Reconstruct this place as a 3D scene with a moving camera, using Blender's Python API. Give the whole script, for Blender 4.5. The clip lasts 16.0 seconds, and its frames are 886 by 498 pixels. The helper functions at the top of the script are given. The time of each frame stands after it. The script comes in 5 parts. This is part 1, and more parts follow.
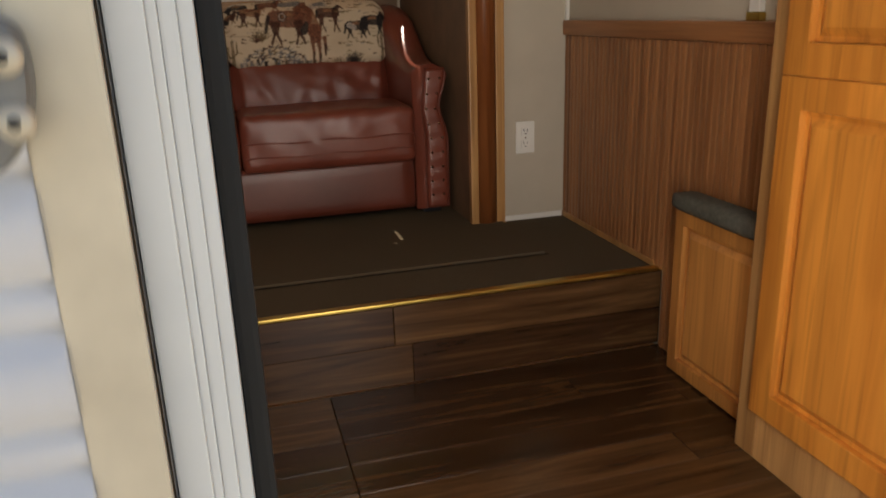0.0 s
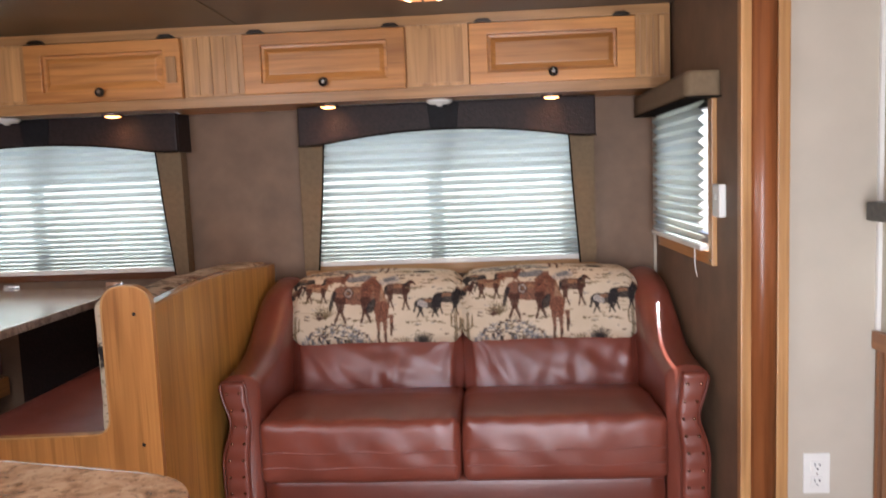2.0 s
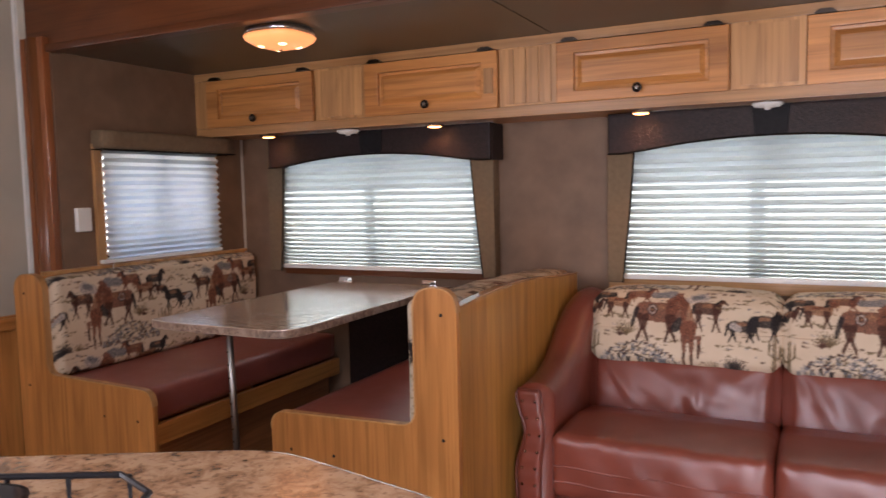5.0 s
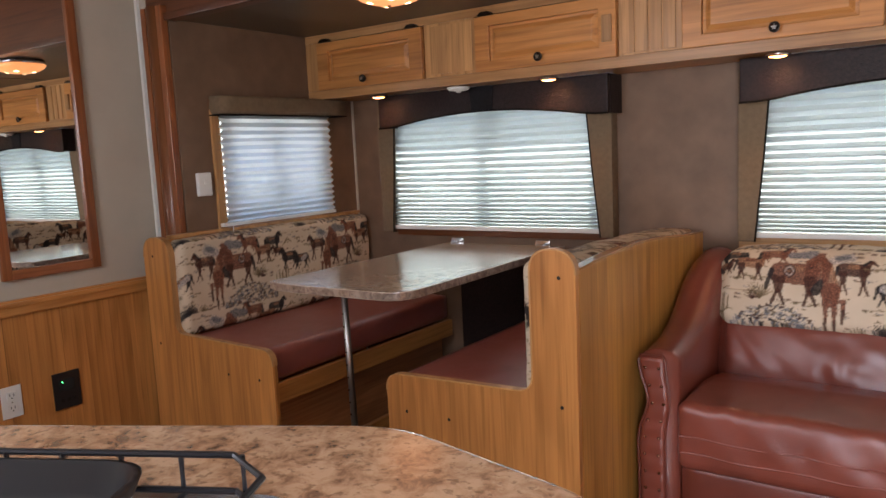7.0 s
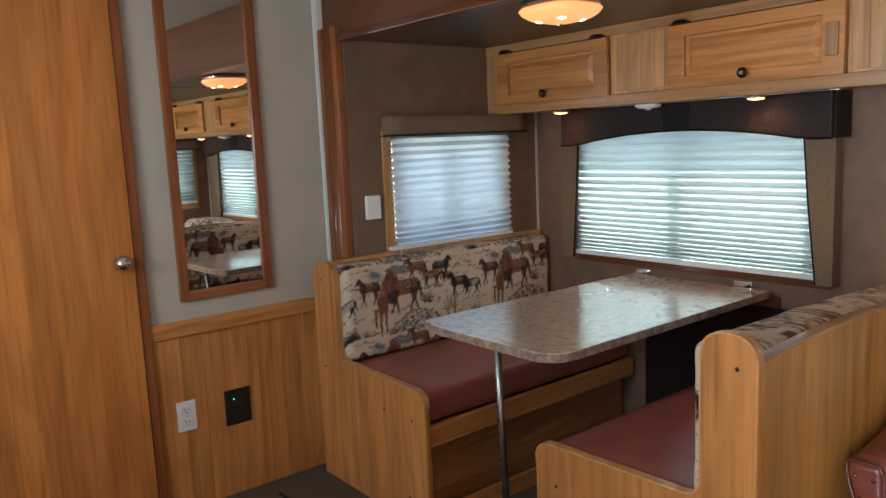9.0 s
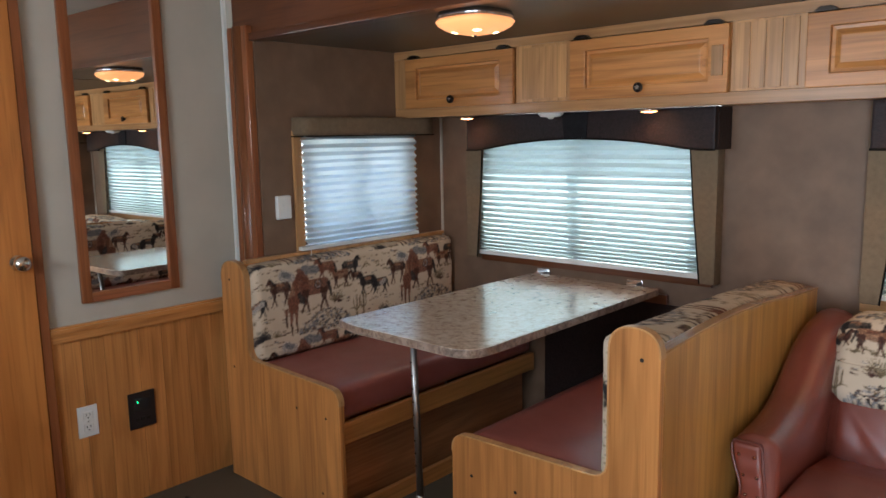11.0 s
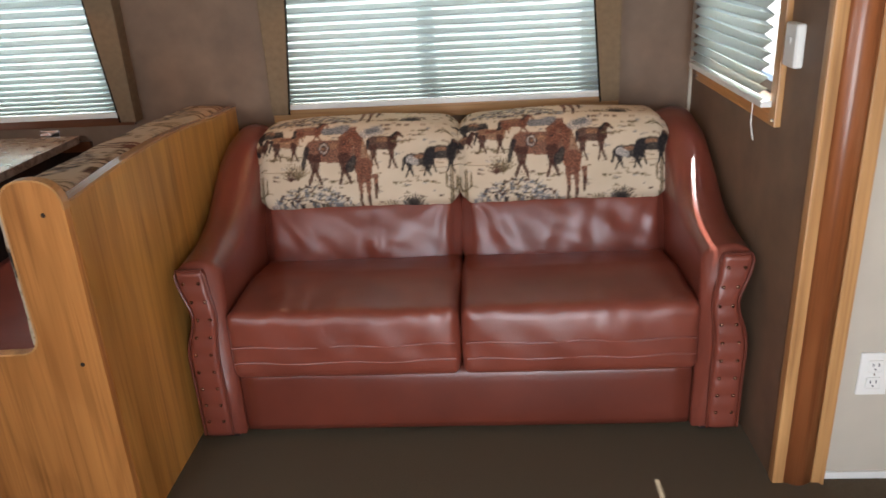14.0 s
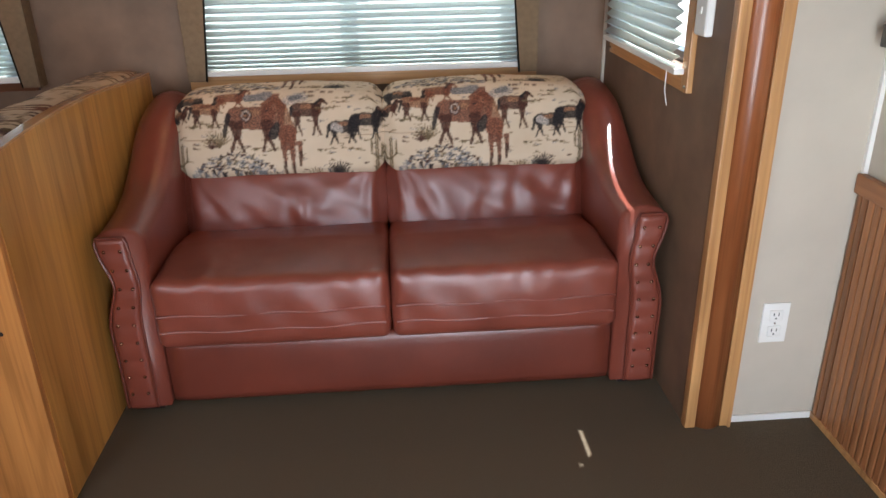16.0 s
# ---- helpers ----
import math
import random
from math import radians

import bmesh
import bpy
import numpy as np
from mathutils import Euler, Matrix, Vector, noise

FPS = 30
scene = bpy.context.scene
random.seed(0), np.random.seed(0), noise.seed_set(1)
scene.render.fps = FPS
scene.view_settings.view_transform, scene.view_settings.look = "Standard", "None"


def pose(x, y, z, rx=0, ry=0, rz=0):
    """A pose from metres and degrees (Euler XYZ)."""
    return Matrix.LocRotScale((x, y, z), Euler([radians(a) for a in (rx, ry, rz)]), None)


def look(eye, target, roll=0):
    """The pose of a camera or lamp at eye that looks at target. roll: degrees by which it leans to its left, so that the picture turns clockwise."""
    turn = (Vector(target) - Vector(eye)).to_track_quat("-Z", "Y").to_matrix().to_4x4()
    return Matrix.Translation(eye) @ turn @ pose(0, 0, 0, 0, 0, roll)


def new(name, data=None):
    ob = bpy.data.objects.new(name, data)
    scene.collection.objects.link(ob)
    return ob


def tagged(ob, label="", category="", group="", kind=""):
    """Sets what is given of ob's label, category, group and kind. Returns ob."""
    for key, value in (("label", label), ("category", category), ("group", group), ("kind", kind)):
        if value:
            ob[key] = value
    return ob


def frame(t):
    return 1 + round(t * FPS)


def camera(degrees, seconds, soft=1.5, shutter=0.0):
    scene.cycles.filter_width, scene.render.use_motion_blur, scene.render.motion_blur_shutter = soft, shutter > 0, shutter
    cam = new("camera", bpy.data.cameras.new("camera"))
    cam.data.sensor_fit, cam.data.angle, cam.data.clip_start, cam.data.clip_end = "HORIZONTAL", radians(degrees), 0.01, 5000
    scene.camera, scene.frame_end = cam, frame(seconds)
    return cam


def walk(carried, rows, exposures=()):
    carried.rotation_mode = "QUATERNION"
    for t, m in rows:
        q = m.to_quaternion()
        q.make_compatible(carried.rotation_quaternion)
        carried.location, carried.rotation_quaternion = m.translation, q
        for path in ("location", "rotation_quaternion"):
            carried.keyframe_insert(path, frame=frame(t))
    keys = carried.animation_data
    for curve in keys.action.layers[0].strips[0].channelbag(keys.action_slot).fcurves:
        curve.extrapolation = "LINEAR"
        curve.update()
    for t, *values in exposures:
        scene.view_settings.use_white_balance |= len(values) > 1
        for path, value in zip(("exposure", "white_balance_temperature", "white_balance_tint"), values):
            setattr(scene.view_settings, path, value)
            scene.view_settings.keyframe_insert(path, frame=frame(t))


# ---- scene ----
cam = camera(61.1, 16.0, soft=1.5, shutter=0.3)
PATH = [
    (0, (0.365, 0.475, 0.746), (0.88, 2.314, 0.141), -1.9),
    (0.5, (0.380, 0.615, 0.844), (0.81, 2.49, 0.311), 0.5),
    (1, (0.473, 0.837, 0.959), (0.631, 2.765, 0.452), 0.1),
    (1.5, (0.497, 0.892, 1.121), (0.453, 2.838, 0.663), -2.8),
    (2, (0.5, 0.929, 1.17), (0.382, 2.916, 0.974), -2.2),
    (2.5, (0.535, 0.985, 1.158), (0.244, 2.96, 1.043), -0.7),
    (3, (0.529, 0.994, 1.182), (0.174, 2.959, 1.07), -1.3),
    (3.5, (0.488, 0.986, 1.194), (0.141, 2.952, 1.073), -2.5),
    (4, (0.49, 1.001, 1.193), (0.068, 2.95, 1.046), -2.6),
    (4.5, (0.513, 0.993, 1.194), (-0.185, 2.86, 1.03), -2.1),
    (5, (0.494, 0.996, 1.186), (-0.397, 2.779, 1.026), -1.3),
    (5.2, (0.488, 0.988, 1.19), (-0.47, 2.736, 1.03), -0.8),
    (7.3, (0.413, 1.099, 1.181), (-0.735, 2.712, 0.903), -3.0),
    (7.5, (0.397, 1.14, 1.211), (-0.763, 2.743, 0.919), -3.1),
    (8, (0.394, 1.286, 1.303), (-0.862, 2.809, 0.983), -3.3),
    (8.5, (0.369, 1.309, 1.333), (-1.04, 2.699, 1.043), -4.5),
    (9, (0.393, 1.379, 1.349), (-1.155, 2.613, 1.063), -2.5),
    (9.5, (0.42, 1.385, 1.358), (-1.119, 2.631, 1.081), -0.9),
    (9.7, (0.434, 1.359, 1.367), (-1.077, 2.646, 1.119), -0.7),
    (11.8, (0.36, 1.254, 1.366), (-0.882, 2.773, 0.98), -0.6),
    (12, (0.361, 1.26, 1.354), (-0.853, 2.79, 0.924), -0.9),
    (12.5, (0.4, 1.318, 1.321), (-0.652, 2.937, 0.798), -2.2),
    (13, (0.468, 1.382, 1.311), (-0.207, 3.154, 0.678), -2.4),
    (13.5, (0.521, 1.416, 1.307), (0.177, 3.258, 0.607), -2.6),
    (14, (0.489, 1.401, 1.305), (0.362, 3.254, 0.563), -3.3),
    (14.5, (0.452, 1.386, 1.288), (0.48, 3.23, 0.515), -3.3),
    (15, (0.44, 1.382, 1.277), (0.531, 3.21, 0.47), -2.7),
    (15.5, (0.43, 1.371, 1.274), (0.549, 3.196, 0.466), -1.8),
    (16, (0.428, 1.353, 1.274), (0.546, 3.185, 0.479), -1.2),
]
EXPOSURES = [
    (0.0, 0.36, 7500, 14), (0.3, 0.48, 7500, 14), (0.5, 0.85, 8000, 15), (0.8, 1.2, 7300, 15), (1.2, 1.65, 6500, 15), (1.6, 1.95, 6100, 16),
    (3.0, 1.92, 5800, 18), (5.0, 1.84, 6050, 24), (7.5, 1.84, 5800, 13), (9.0, 1.92, 5350, 4), (9.7, 1.92, 5250, 3), (12.0, 1.96, 5300, 7), (13.0, 1.86, 5500, 8), (14.5, 1.86, 5900, 10), (16.0, 1.92, 5600, 9),
]
walk(cam, [(t, look(eye, target, roll)) for t, eye, target, roll in PATH], EXPOSURES)

# ---------------------------------------------------------------- light
SUN_DIR = Vector((0.27, 0.34, 0.92)).normalized()
world = bpy.data.worlds.new("sky")
scene.world = world
world.use_nodes = True
wn = world.node_tree.nodes
wn.clear()
sky = wn.new("ShaderNodeTexSky")
sky.sky_type = "NISHITA"
sky.sun_disc = False
sky.sun_elevation = math.asin(SUN_DIR.z)
sky.sun_rotation = math.atan2(SUN_DIR.x, SUN_DIR.y)
wbg = wn.new("ShaderNodeBackground")
wbg.inputs["Strength"].default_value = 0.15
wout = wn.new("ShaderNodeOutputWorld")
world.node_tree.links.new(sky.outputs[0], wbg.inputs[0])
world.node_tree.links.new(wbg.outputs[0], wout.inputs[0])

sun = new("sun", bpy.data.lights.new("sun", "SUN"))
sun.data.energy = 4.7
sun.data.angle = radians(0.5)
sun.data.color = (1.0, 0.95, 0.87)
sun.matrix_world = look(SUN_DIR * 20, (0, 0, 0))


def area(name, eye, target, sx, sy, watts, color):
    lamp = new(name, bpy.data.lights.new(name, "AREA"))
    lamp.data.shape = "RECTANGLE"
    lamp.data.size, lamp.data.size_y = sx, sy
    lamp.data.energy, lamp.data.color = watts, color
    lamp.matrix_world = look(eye, target)
    return lamp


# daylight in the open entry door
area("door_daylight", (0.715, 0.690, 0.72), (0.95, 3.0, 0.62), 0.60, 1.8, 13.0, (1.0, 0.98, 0.955))
# fill light in an assumed, unseen window over the kitchen worktop
area("kitchen_fill", (-1.10, 0.655, 1.35), (-1.10, 3.0, 0.9), 0.90, 0.50, 7.5, (1.0, 0.98, 0.955))

# ---------------------------------------------------------------- materials


class Net:
    """A short way to wire a node material."""

    def __init__(self, name):
        self.mat = bpy.data.materials.new(name)
        self.mat.use_nodes = True
        self.t = self.mat.node_tree
        self.t.nodes.clear()
        self.out = self.t.nodes.new("ShaderNodeOutputMaterial")
        self.b = self.t.nodes.new("ShaderNodeBsdfPrincipled")
        self.t.links.new(self.b.outputs[0], self.out.inputs[0])

    def node(self, kind, operation=None, use_clamp=False, data_type=None, blend_type=None):
        n = self.t.nodes.new(kind)
        if data_type:
            n.data_type = data_type
        if operation:
            n.operation = operation
        if blend_type:
            n.blend_type = blend_type
        if use_clamp:
            n.use_clamp = True
        return n

    def link(self, a, b):
        self.t.links.new(a, b)

    def put(self, socket, value):
        if hasattr(value, "is_linked"):
            self.link(value, socket)
        else:
            socket.default_value = value

    def coord(self, scale=(1, 1, 1), rand=0.0):
        tc = self.node("ShaderNodeTexCoord")
        src = tc.outputs["Object"]
        if rand:
            oi = self.node("ShaderNodeObjectInfo")
            mul = self.node("ShaderNodeMath", operation="MULTIPLY")
            self.link(oi.outputs["Random"], mul.inputs[0])
            mul.inputs[1].default_value = rand
            add = self.node("ShaderNodeVectorMath", operation="ADD")
            self.link(src, add.inputs[0])
            self.link(mul.outputs[0], add.inputs[1])
            src = add.outputs[0]
        mp = self.node("ShaderNodeMapping")
        mp.inputs["Scale"].default_value = scale
        self.link(src, mp.inputs["Vector"])
        return mp.outputs[0]

    def noise(self, vec, scale, detail=4.0, rough=0.55, distort=0.0):
        n = self.node("ShaderNodeTexNoise")
        self.link(vec, n.inputs["Vector"])
        n.inputs["Scale"].default_value = scale
        n.inputs["Detail"].default_value = detail
        n.inputs["Roughness"].default_value = rough
        n.inputs["Distortion"].default_value = distort
        return n.outputs["Fac"]

    def ramp(self, fac, stops):
        r = self.node("ShaderNodeValToRGB")
        self.link(fac, r.inputs[0])
        el = r.color_ramp.elements
        while len(el) < len(stops):
            el.new(0.5)
        for e, (p, c) in zip(el, stops):
            e.position, e.color = p, (*c, 1)
        return r.outputs[0]

    def mix(self, fac, a, b, mode="MIX"):
        m = self.node("ShaderNodeMix", data_type="RGBA", blend_type=mode)
        self.put(m.inputs["Factor"], fac)
        self.put(m.inputs["A"], a if hasattr(a, "is_linked") else (*a, 1))
        self.put(m.inputs["B"], b if hasattr(b, "is_linked") else (*b, 1))
        return m.outputs["Result"]

    def math(self, op, a, b=0.0, clamp=False):
        m = self.node("ShaderNodeMath", operation=op, use_clamp=clamp)
        self.put(m.inputs[0], a)
        self.put(m.inputs[1], b)
        if op == "MULTIPLY_ADD":
            m.inputs[2].default_value = 0.5
        return m.outputs[0]

    def bump(self, height, strength=0.2, dist=0.002):
        bp = self.node("ShaderNodeBump")
        bp.inputs["Strength"].default_value = strength
        bp.inputs["Distance"].default_value = dist
        self.link(height, bp.inputs["Height"])
        self.link(bp.outputs[0], self.b.inputs["Normal"])

    def set(self, color=None, rough=None, metal=None, spec=None):
        if color is not None:
            self.put(self.b.inputs["Base Color"], color if hasattr(color, "is_linked") else (*color, 1))
        if rough is not None:
            self.put(self.b.inputs["Roughness"], rough)
        if metal is not None:
            self.b.inputs["Metallic"].default_value = metal
        if spec is not None:
            self.b.inputs["Specular IOR Level"].default_value = spec
        return self


def wood(name, light, dark, grain="z", rough=0.33, fine=34.0, figure=0.30):
    n = Net(name)
    along, across = 1.3, fine
    sc = {"x": (along, across, across), "y": (across, along, across), "z": (across, across, along)}[grain]
    v = n.coord(sc, 7.0)
    g = n.noise(v, 1.0, 6.0, 0.62, 0.6)
    sc2 = [s * 0.16 if s == across else s * 0.5 for s in sc]
    v2 = n.coord(sc2, 3.0)
    big = n.noise(v2, 1.0, 3.0, 0.5, 1.4)
    c1 = n.ramp(g, [(0.36, dark), (0.58, light)])
    mid = [a * 0.45 + b * 0.55 for a, b in zip(light, dark)]
    c2 = n.ramp(big, [(0.3, [c * 0.82 for c in mid]), (0.55, light), (0.75, [min(1, c * 1.12) for c in light])])
    col = n.mix(0.42, c1, c2)
    oi = n.node("ShaderNodeObjectInfo")
    tone = n.ramp(oi.outputs["Random"], [(0.0, (0.80, 0.78, 0.76)), (1.0, (1.10, 1.10, 1.10))])
    col = n.mix(0.8, col, tone, "MULTIPLY")
    # arched figure and strips of veneer matched side by side
    sep = n.node("ShaderNodeSeparateXYZ")
    n.link(n.coord((1, 1, 1), 1.7), sep.inputs[0])
    pair = {"x": ("Y", "Z"), "y": ("X", "Z"), "z": ("X", "Y")}[grain]
    side = n.math("ADD", sep.outputs[pair[0]], sep.outputs[pair[1]])
    slow = n.noise(n.coord({"x": (1.1, 5, 5), "y": (5, 1.1, 5), "z": (5, 5, 1.1)}[grain], 4.0), 1.0, 2.0, 0.4)
    rings = n.math("SINE", n.math("ADD", n.math("MULTIPLY", side, 46.0), n.math("MULTIPLY", slow, 34.0)))
    col = n.mix(figure, col, n.ramp(n.math("MULTIPLY_ADD", rings, 0.5), [(0.05, (1.10, 1.10, 1.08)), (0.62, (1, 1, 1)), (0.96, (0.62, 0.55, 0.48))]), "MULTIPLY")
    pick = n.node("ShaderNodeTexWhiteNoise")
    pick.noise_dimensions = "1D"
    n.link(n.math("FLOOR", n.math("DIVIDE", side, 0.088)), pick.inputs["W"])
    col = n.mix(0.75, col, n.ramp(pick.outputs["Value"], [(0.0, (0.84, 0.82, 0.80)), (1.0, (1.12, 1.11, 1.08))]), "MULTIPLY")
    pores = n.noise(n.coord([q * 3.2 if q == across else q * 2.0 for q in sc], 2.0), 1.0, 3.0, 0.5)
    col = n.mix(0.42, col, n.ramp(pores, [(0.34, (0.55, 0.50, 0.45)), (0.46, (1, 1, 1))]), "MULTIPLY")
    n.set(col, rough)
    n.bump(g, 0.12, 0.001)
    return n.mat


def plain(name, color, rough=0.5, metal=0.0, vary=0.12, scale=9.0, bump=0.0, fine=120.0, spec=0.5):
    n = Net(name)
    v = n.coord()
    a = n.noise(v, scale, 4.0)
    lo = [c * (1 - vary) for c in color]
    hi = [min(1.0, c * (1 + vary)) for c in color]
    n.set(n.ramp(a, [(0.3, lo), (0.7, hi)]), rough, metal, spec)
    if bump:
        n.bump(n.noise(v, fine, 3.0), bump, 0.002)
    return n.mat


OAK_L, OAK_D = (0.60, 0.272, 0.076), (0.37, 0.148, 0.038)
oak = wood("oak_upright", OAK_L, OAK_D, "z")
oak_x = wood("oak_along_wall", OAK_L, OAK_D, "x")
oak_y = wood("oak_deep", OAK_L, OAK_D, "y")
oak_pale = wood("oak_pale", (0.56, 0.310, 0.122), (0.36, 0.178, 0.062), "z")
oak_pale_x = wood("oak_pale_along", (0.56, 0.310, 0.122), (0.36, 0.178, 0.062), "x")
oak_honey = wood("oak_honey", (0.70, 0.285, 0.054), (0.50, 0.172, 0.028), "z", 0.3, 22.0)
oak_gloss = wood("oak_gloss_edge", (0.52, 0.30, 0.14), (0.40, 0.21, 0.09), "y", 0.13)
oak_door = wood("oak_door", (0.60, 0.238, 0.053), (0.44, 0.150, 0.028), "z", 0.3, 22.0)
oak_yellow = wood("oak_yellow_veneer", (0.52, 0.265, 0.062), (0.33, 0.145, 0.028), "z", 0.30)
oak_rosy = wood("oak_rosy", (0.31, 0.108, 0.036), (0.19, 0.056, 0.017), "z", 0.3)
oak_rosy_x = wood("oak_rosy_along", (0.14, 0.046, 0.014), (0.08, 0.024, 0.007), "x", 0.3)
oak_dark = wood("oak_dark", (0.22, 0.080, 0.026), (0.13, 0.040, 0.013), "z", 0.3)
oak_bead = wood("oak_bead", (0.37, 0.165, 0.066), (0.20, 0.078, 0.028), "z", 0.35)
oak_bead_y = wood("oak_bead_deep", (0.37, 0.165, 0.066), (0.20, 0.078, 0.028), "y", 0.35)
oak_rosy_y = wood("oak_rosy_deep", (0.33, 0.125, 0.050), (0.20, 0.064, 0.024), "y", 0.3)


def leather_mat(name, color):
    n = Net(name)
    v = n.coord()
    a = n.noise(v, 5.0, 4.0)
    lo, hi = [c * 0.82 for c in color], [c * 1.15 for c in color]
    n.set(n.ramp(a, [(0.3, lo), (0.7, hi)]), n.math("ADD", n.math("MULTIPLY", n.noise(v, 14.0, 3.0), 0.16), 0.24))
    vo = n.node("ShaderNodeTexVoronoi")
    n.link(v, vo.inputs["Vector"])
    vo.inputs["Scale"].default_value = 420.0
    n.b.inputs["Coat Weight"].default_value = 0.25
    n.b.inputs["Coat Roughness"].default_value = 0.26
    n.bump(n.math("ADD", vo.outputs["Distance"], n.math("MULTIPLY", n.noise(v, 30.0, 4.0, 0.6, 0.8), 1.3)), 0.22, 0.002)
    return n.mat


leather = leather_mat("red_brown_leather", (0.183, 0.045, 0.027))
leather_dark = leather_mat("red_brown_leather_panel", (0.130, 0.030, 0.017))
vinyl = leather_mat("bench_vinyl", (0.27, 0.080, 0.060))
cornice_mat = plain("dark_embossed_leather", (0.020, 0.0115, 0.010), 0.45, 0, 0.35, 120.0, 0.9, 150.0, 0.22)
cornice_tuck = plain("black_leather_tuck", (0.008, 0.007, 0.008), 0.6, 0, 0.3, 60.0, 0.4, 200.0, 0.2)

wall_tan = plain("taupe_wall_vinyl", (0.170, 0.103, 0.060), 0.6, 0, 0.16, 9.0, 0.15, 90.0)
wall_grey = plain("pale_grey_wall_vinyl", (0.47, 0.422, 0.338), 0.6, 0, 0.05, 6.0, 0.1, 90.0)
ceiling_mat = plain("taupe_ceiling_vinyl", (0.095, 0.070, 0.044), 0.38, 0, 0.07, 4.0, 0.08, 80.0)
tan_cloth = plain("tan_linen", (0.175, 0.120, 0.066), 0.85, 0, 0.12, 60.0, 0.5, 500.0)
seam_shadow_mat = plain("brown_seam_shadow", (0.030, 0.022, 0.015), 0.9, 0, 0.3, 40.0, 0.0, 120.0, 0.05)
piping_mat = plain("black_piping", (0.012, 0.010, 0.008), 0.9, 0, 0.12, 9.0, 0.0, 120.0, 0.05)
white_plastic = plain("white_plastic", (0.74, 0.73, 0.68), 0.35, 0, 0.03)
white_paint = plain("white_door_paint", (0.80, 0.80, 0.77), 0.4, 0, 0.05, 20.0)
black_plastic = plain("black_plastic", (0.012, 0.012, 0.014), 0.3, 0, 0.1)
black_rubber = plain("black_rubber_seal", (0.010, 0.010, 0.010), 0.7, 0, 0.2)
chrome = plain("chrome", (0.72, 0.71, 0.69), 0.14, 1.0, 0.04)
leg_steel = plain("dull_leg_steel", (0.34, 0.33, 0.31), 0.38, 1.0, 0.15)
steel = plain("stainless_steel", (0.60, 0.60, 0.60), 0.26, 1.0, 0.06)
bronze = plain("dark_bronze", (0.045, 0.035, 0.028), 0.32, 1.0, 0.2)
nail_mat = plain("aged_brass_nail", (0.20, 0.10, 0.06), 0.25, 1.0, 0.2)
brass = plain("brass_strip", (0.62, 0.44, 0.12), 0.30, 1.0, 0.1)
aluminium = plain("brushed_aluminium", (0.72, 0.64, 0.50), 0.42, 0.3, 0.10, 40.0)
cast_grey = plain("cast_grey_metal", (0.22, 0.22, 0.215), 0.45, 0.5, 0.2, 60.0, 0.3, 300.0)
skin_mat = plain("white_ribbed_skin", (0.80, 0.80, 0.82), 0.3, 0.0, 0.05, 6.0)
shelf_mat = plain("dark_slate_laminate", (0.075, 0.072, 0.062), 0.5, 0, 0.35, 60.0)
cushion_grey = plain("grey_green_cloth", (0.085, 0.085, 0.068), 0.9, 0, 0.3, 80.0, 0.4, 300.0)
screw_mat = plain("dark_screw", (0.03, 0.02, 0.015), 0.5, 0.5)
# ground out of view; its pale colour is assumed, for bounced light
bounce_ground_mat = plain("bounce_ground", (0.43, 0.40, 0.32), 0.95, 0, 0.35, 0.7, 0.6, 20.0)
paper_mat = plain("paper", (0.78, 0.74, 0.72), 0.7, 0, 0.03)
roof_mat = plain("white_roof", (0.7, 0.7, 0.7), 0.6)


def carpet_mat():
    n = Net("grey_brown_carpet")
    v = n.coord()
    a = n.noise(v, 420.0, 2.0)
    b = n.noise(v, 3.0, 3.0)
    c = n.ramp(a, [(0.3, (0.066, 0.048, 0.030)), (0.7, (0.162, 0.125, 0.080))])
    n.set(n.mix(n.math("MULTIPLY", b, 0.35), c, (0.086, 0.068, 0.047)), 0.95, spec=0.1)
    n.bump(a, 0.7, 0.004)
    return n.mat


carpet = carpet_mat()


def plank_mat():
    n = Net("dark_wood_plank")
    oi = n.node("ShaderNodeObjectInfo")
    v = n.coord((1.6, 26.0, 26.0), 9.0)
    g = n.noise(v, 1.0, 6.0, 0.62, 0.8)
    dark = n.ramp(g, [(0.3, (0.012, 0.005, 0.002)), (0.55, (0.040, 0.017, 0.007)), (0.72, (0.11, 0.055, 0.02))])
    pale = n.ramp(g, [(0.3, (0.045, 0.02, 0.008)), (0.7, (0.16, 0.085, 0.034))])
    pick = n.ramp(oi.outputs["Random"], [(0.55, (0.1, 0.1, 0.1)), (0.9, (0.9, 0.9, 0.9))])
    n.set(n.mix(pick, dark, pale), 0.27)
    n.bump(g, 0.12, 0.001)
    return n.mat


plank_m = plank_mat()


def laminate_mat(name, pale, mid, dark, rough=0.2, specks=0.5):
    n = Net(name)
    v = n.coord()
    a = n.noise(v, 38.0, 5.0, 0.65, 0.5)
    b = n.noise(v, 110.0, 3.0, 0.6)
    c = n.noise(v, 9.0, 3.0)
    col = n.ramp(a, [(0.34, dark), (0.46, mid), (0.60, pale)])
    spot = n.ramp(b, [(0.36, (0.09, 0.06, 0.045)), (0.44, (1, 1, 1))])
    col = n.mix(specks, col, spot, "MULTIPLY")
    n.set(n.mix(n.math("MULTIPLY", c, 0.35), col, mid), rough)
    n.b.inputs["Coat Weight"].default_value = 1.0
    n.b.inputs["Coat Roughness"].default_value = rough * 0.6
    n.b.inputs["Coat IOR"].default_value = 1.8
    return n.mat


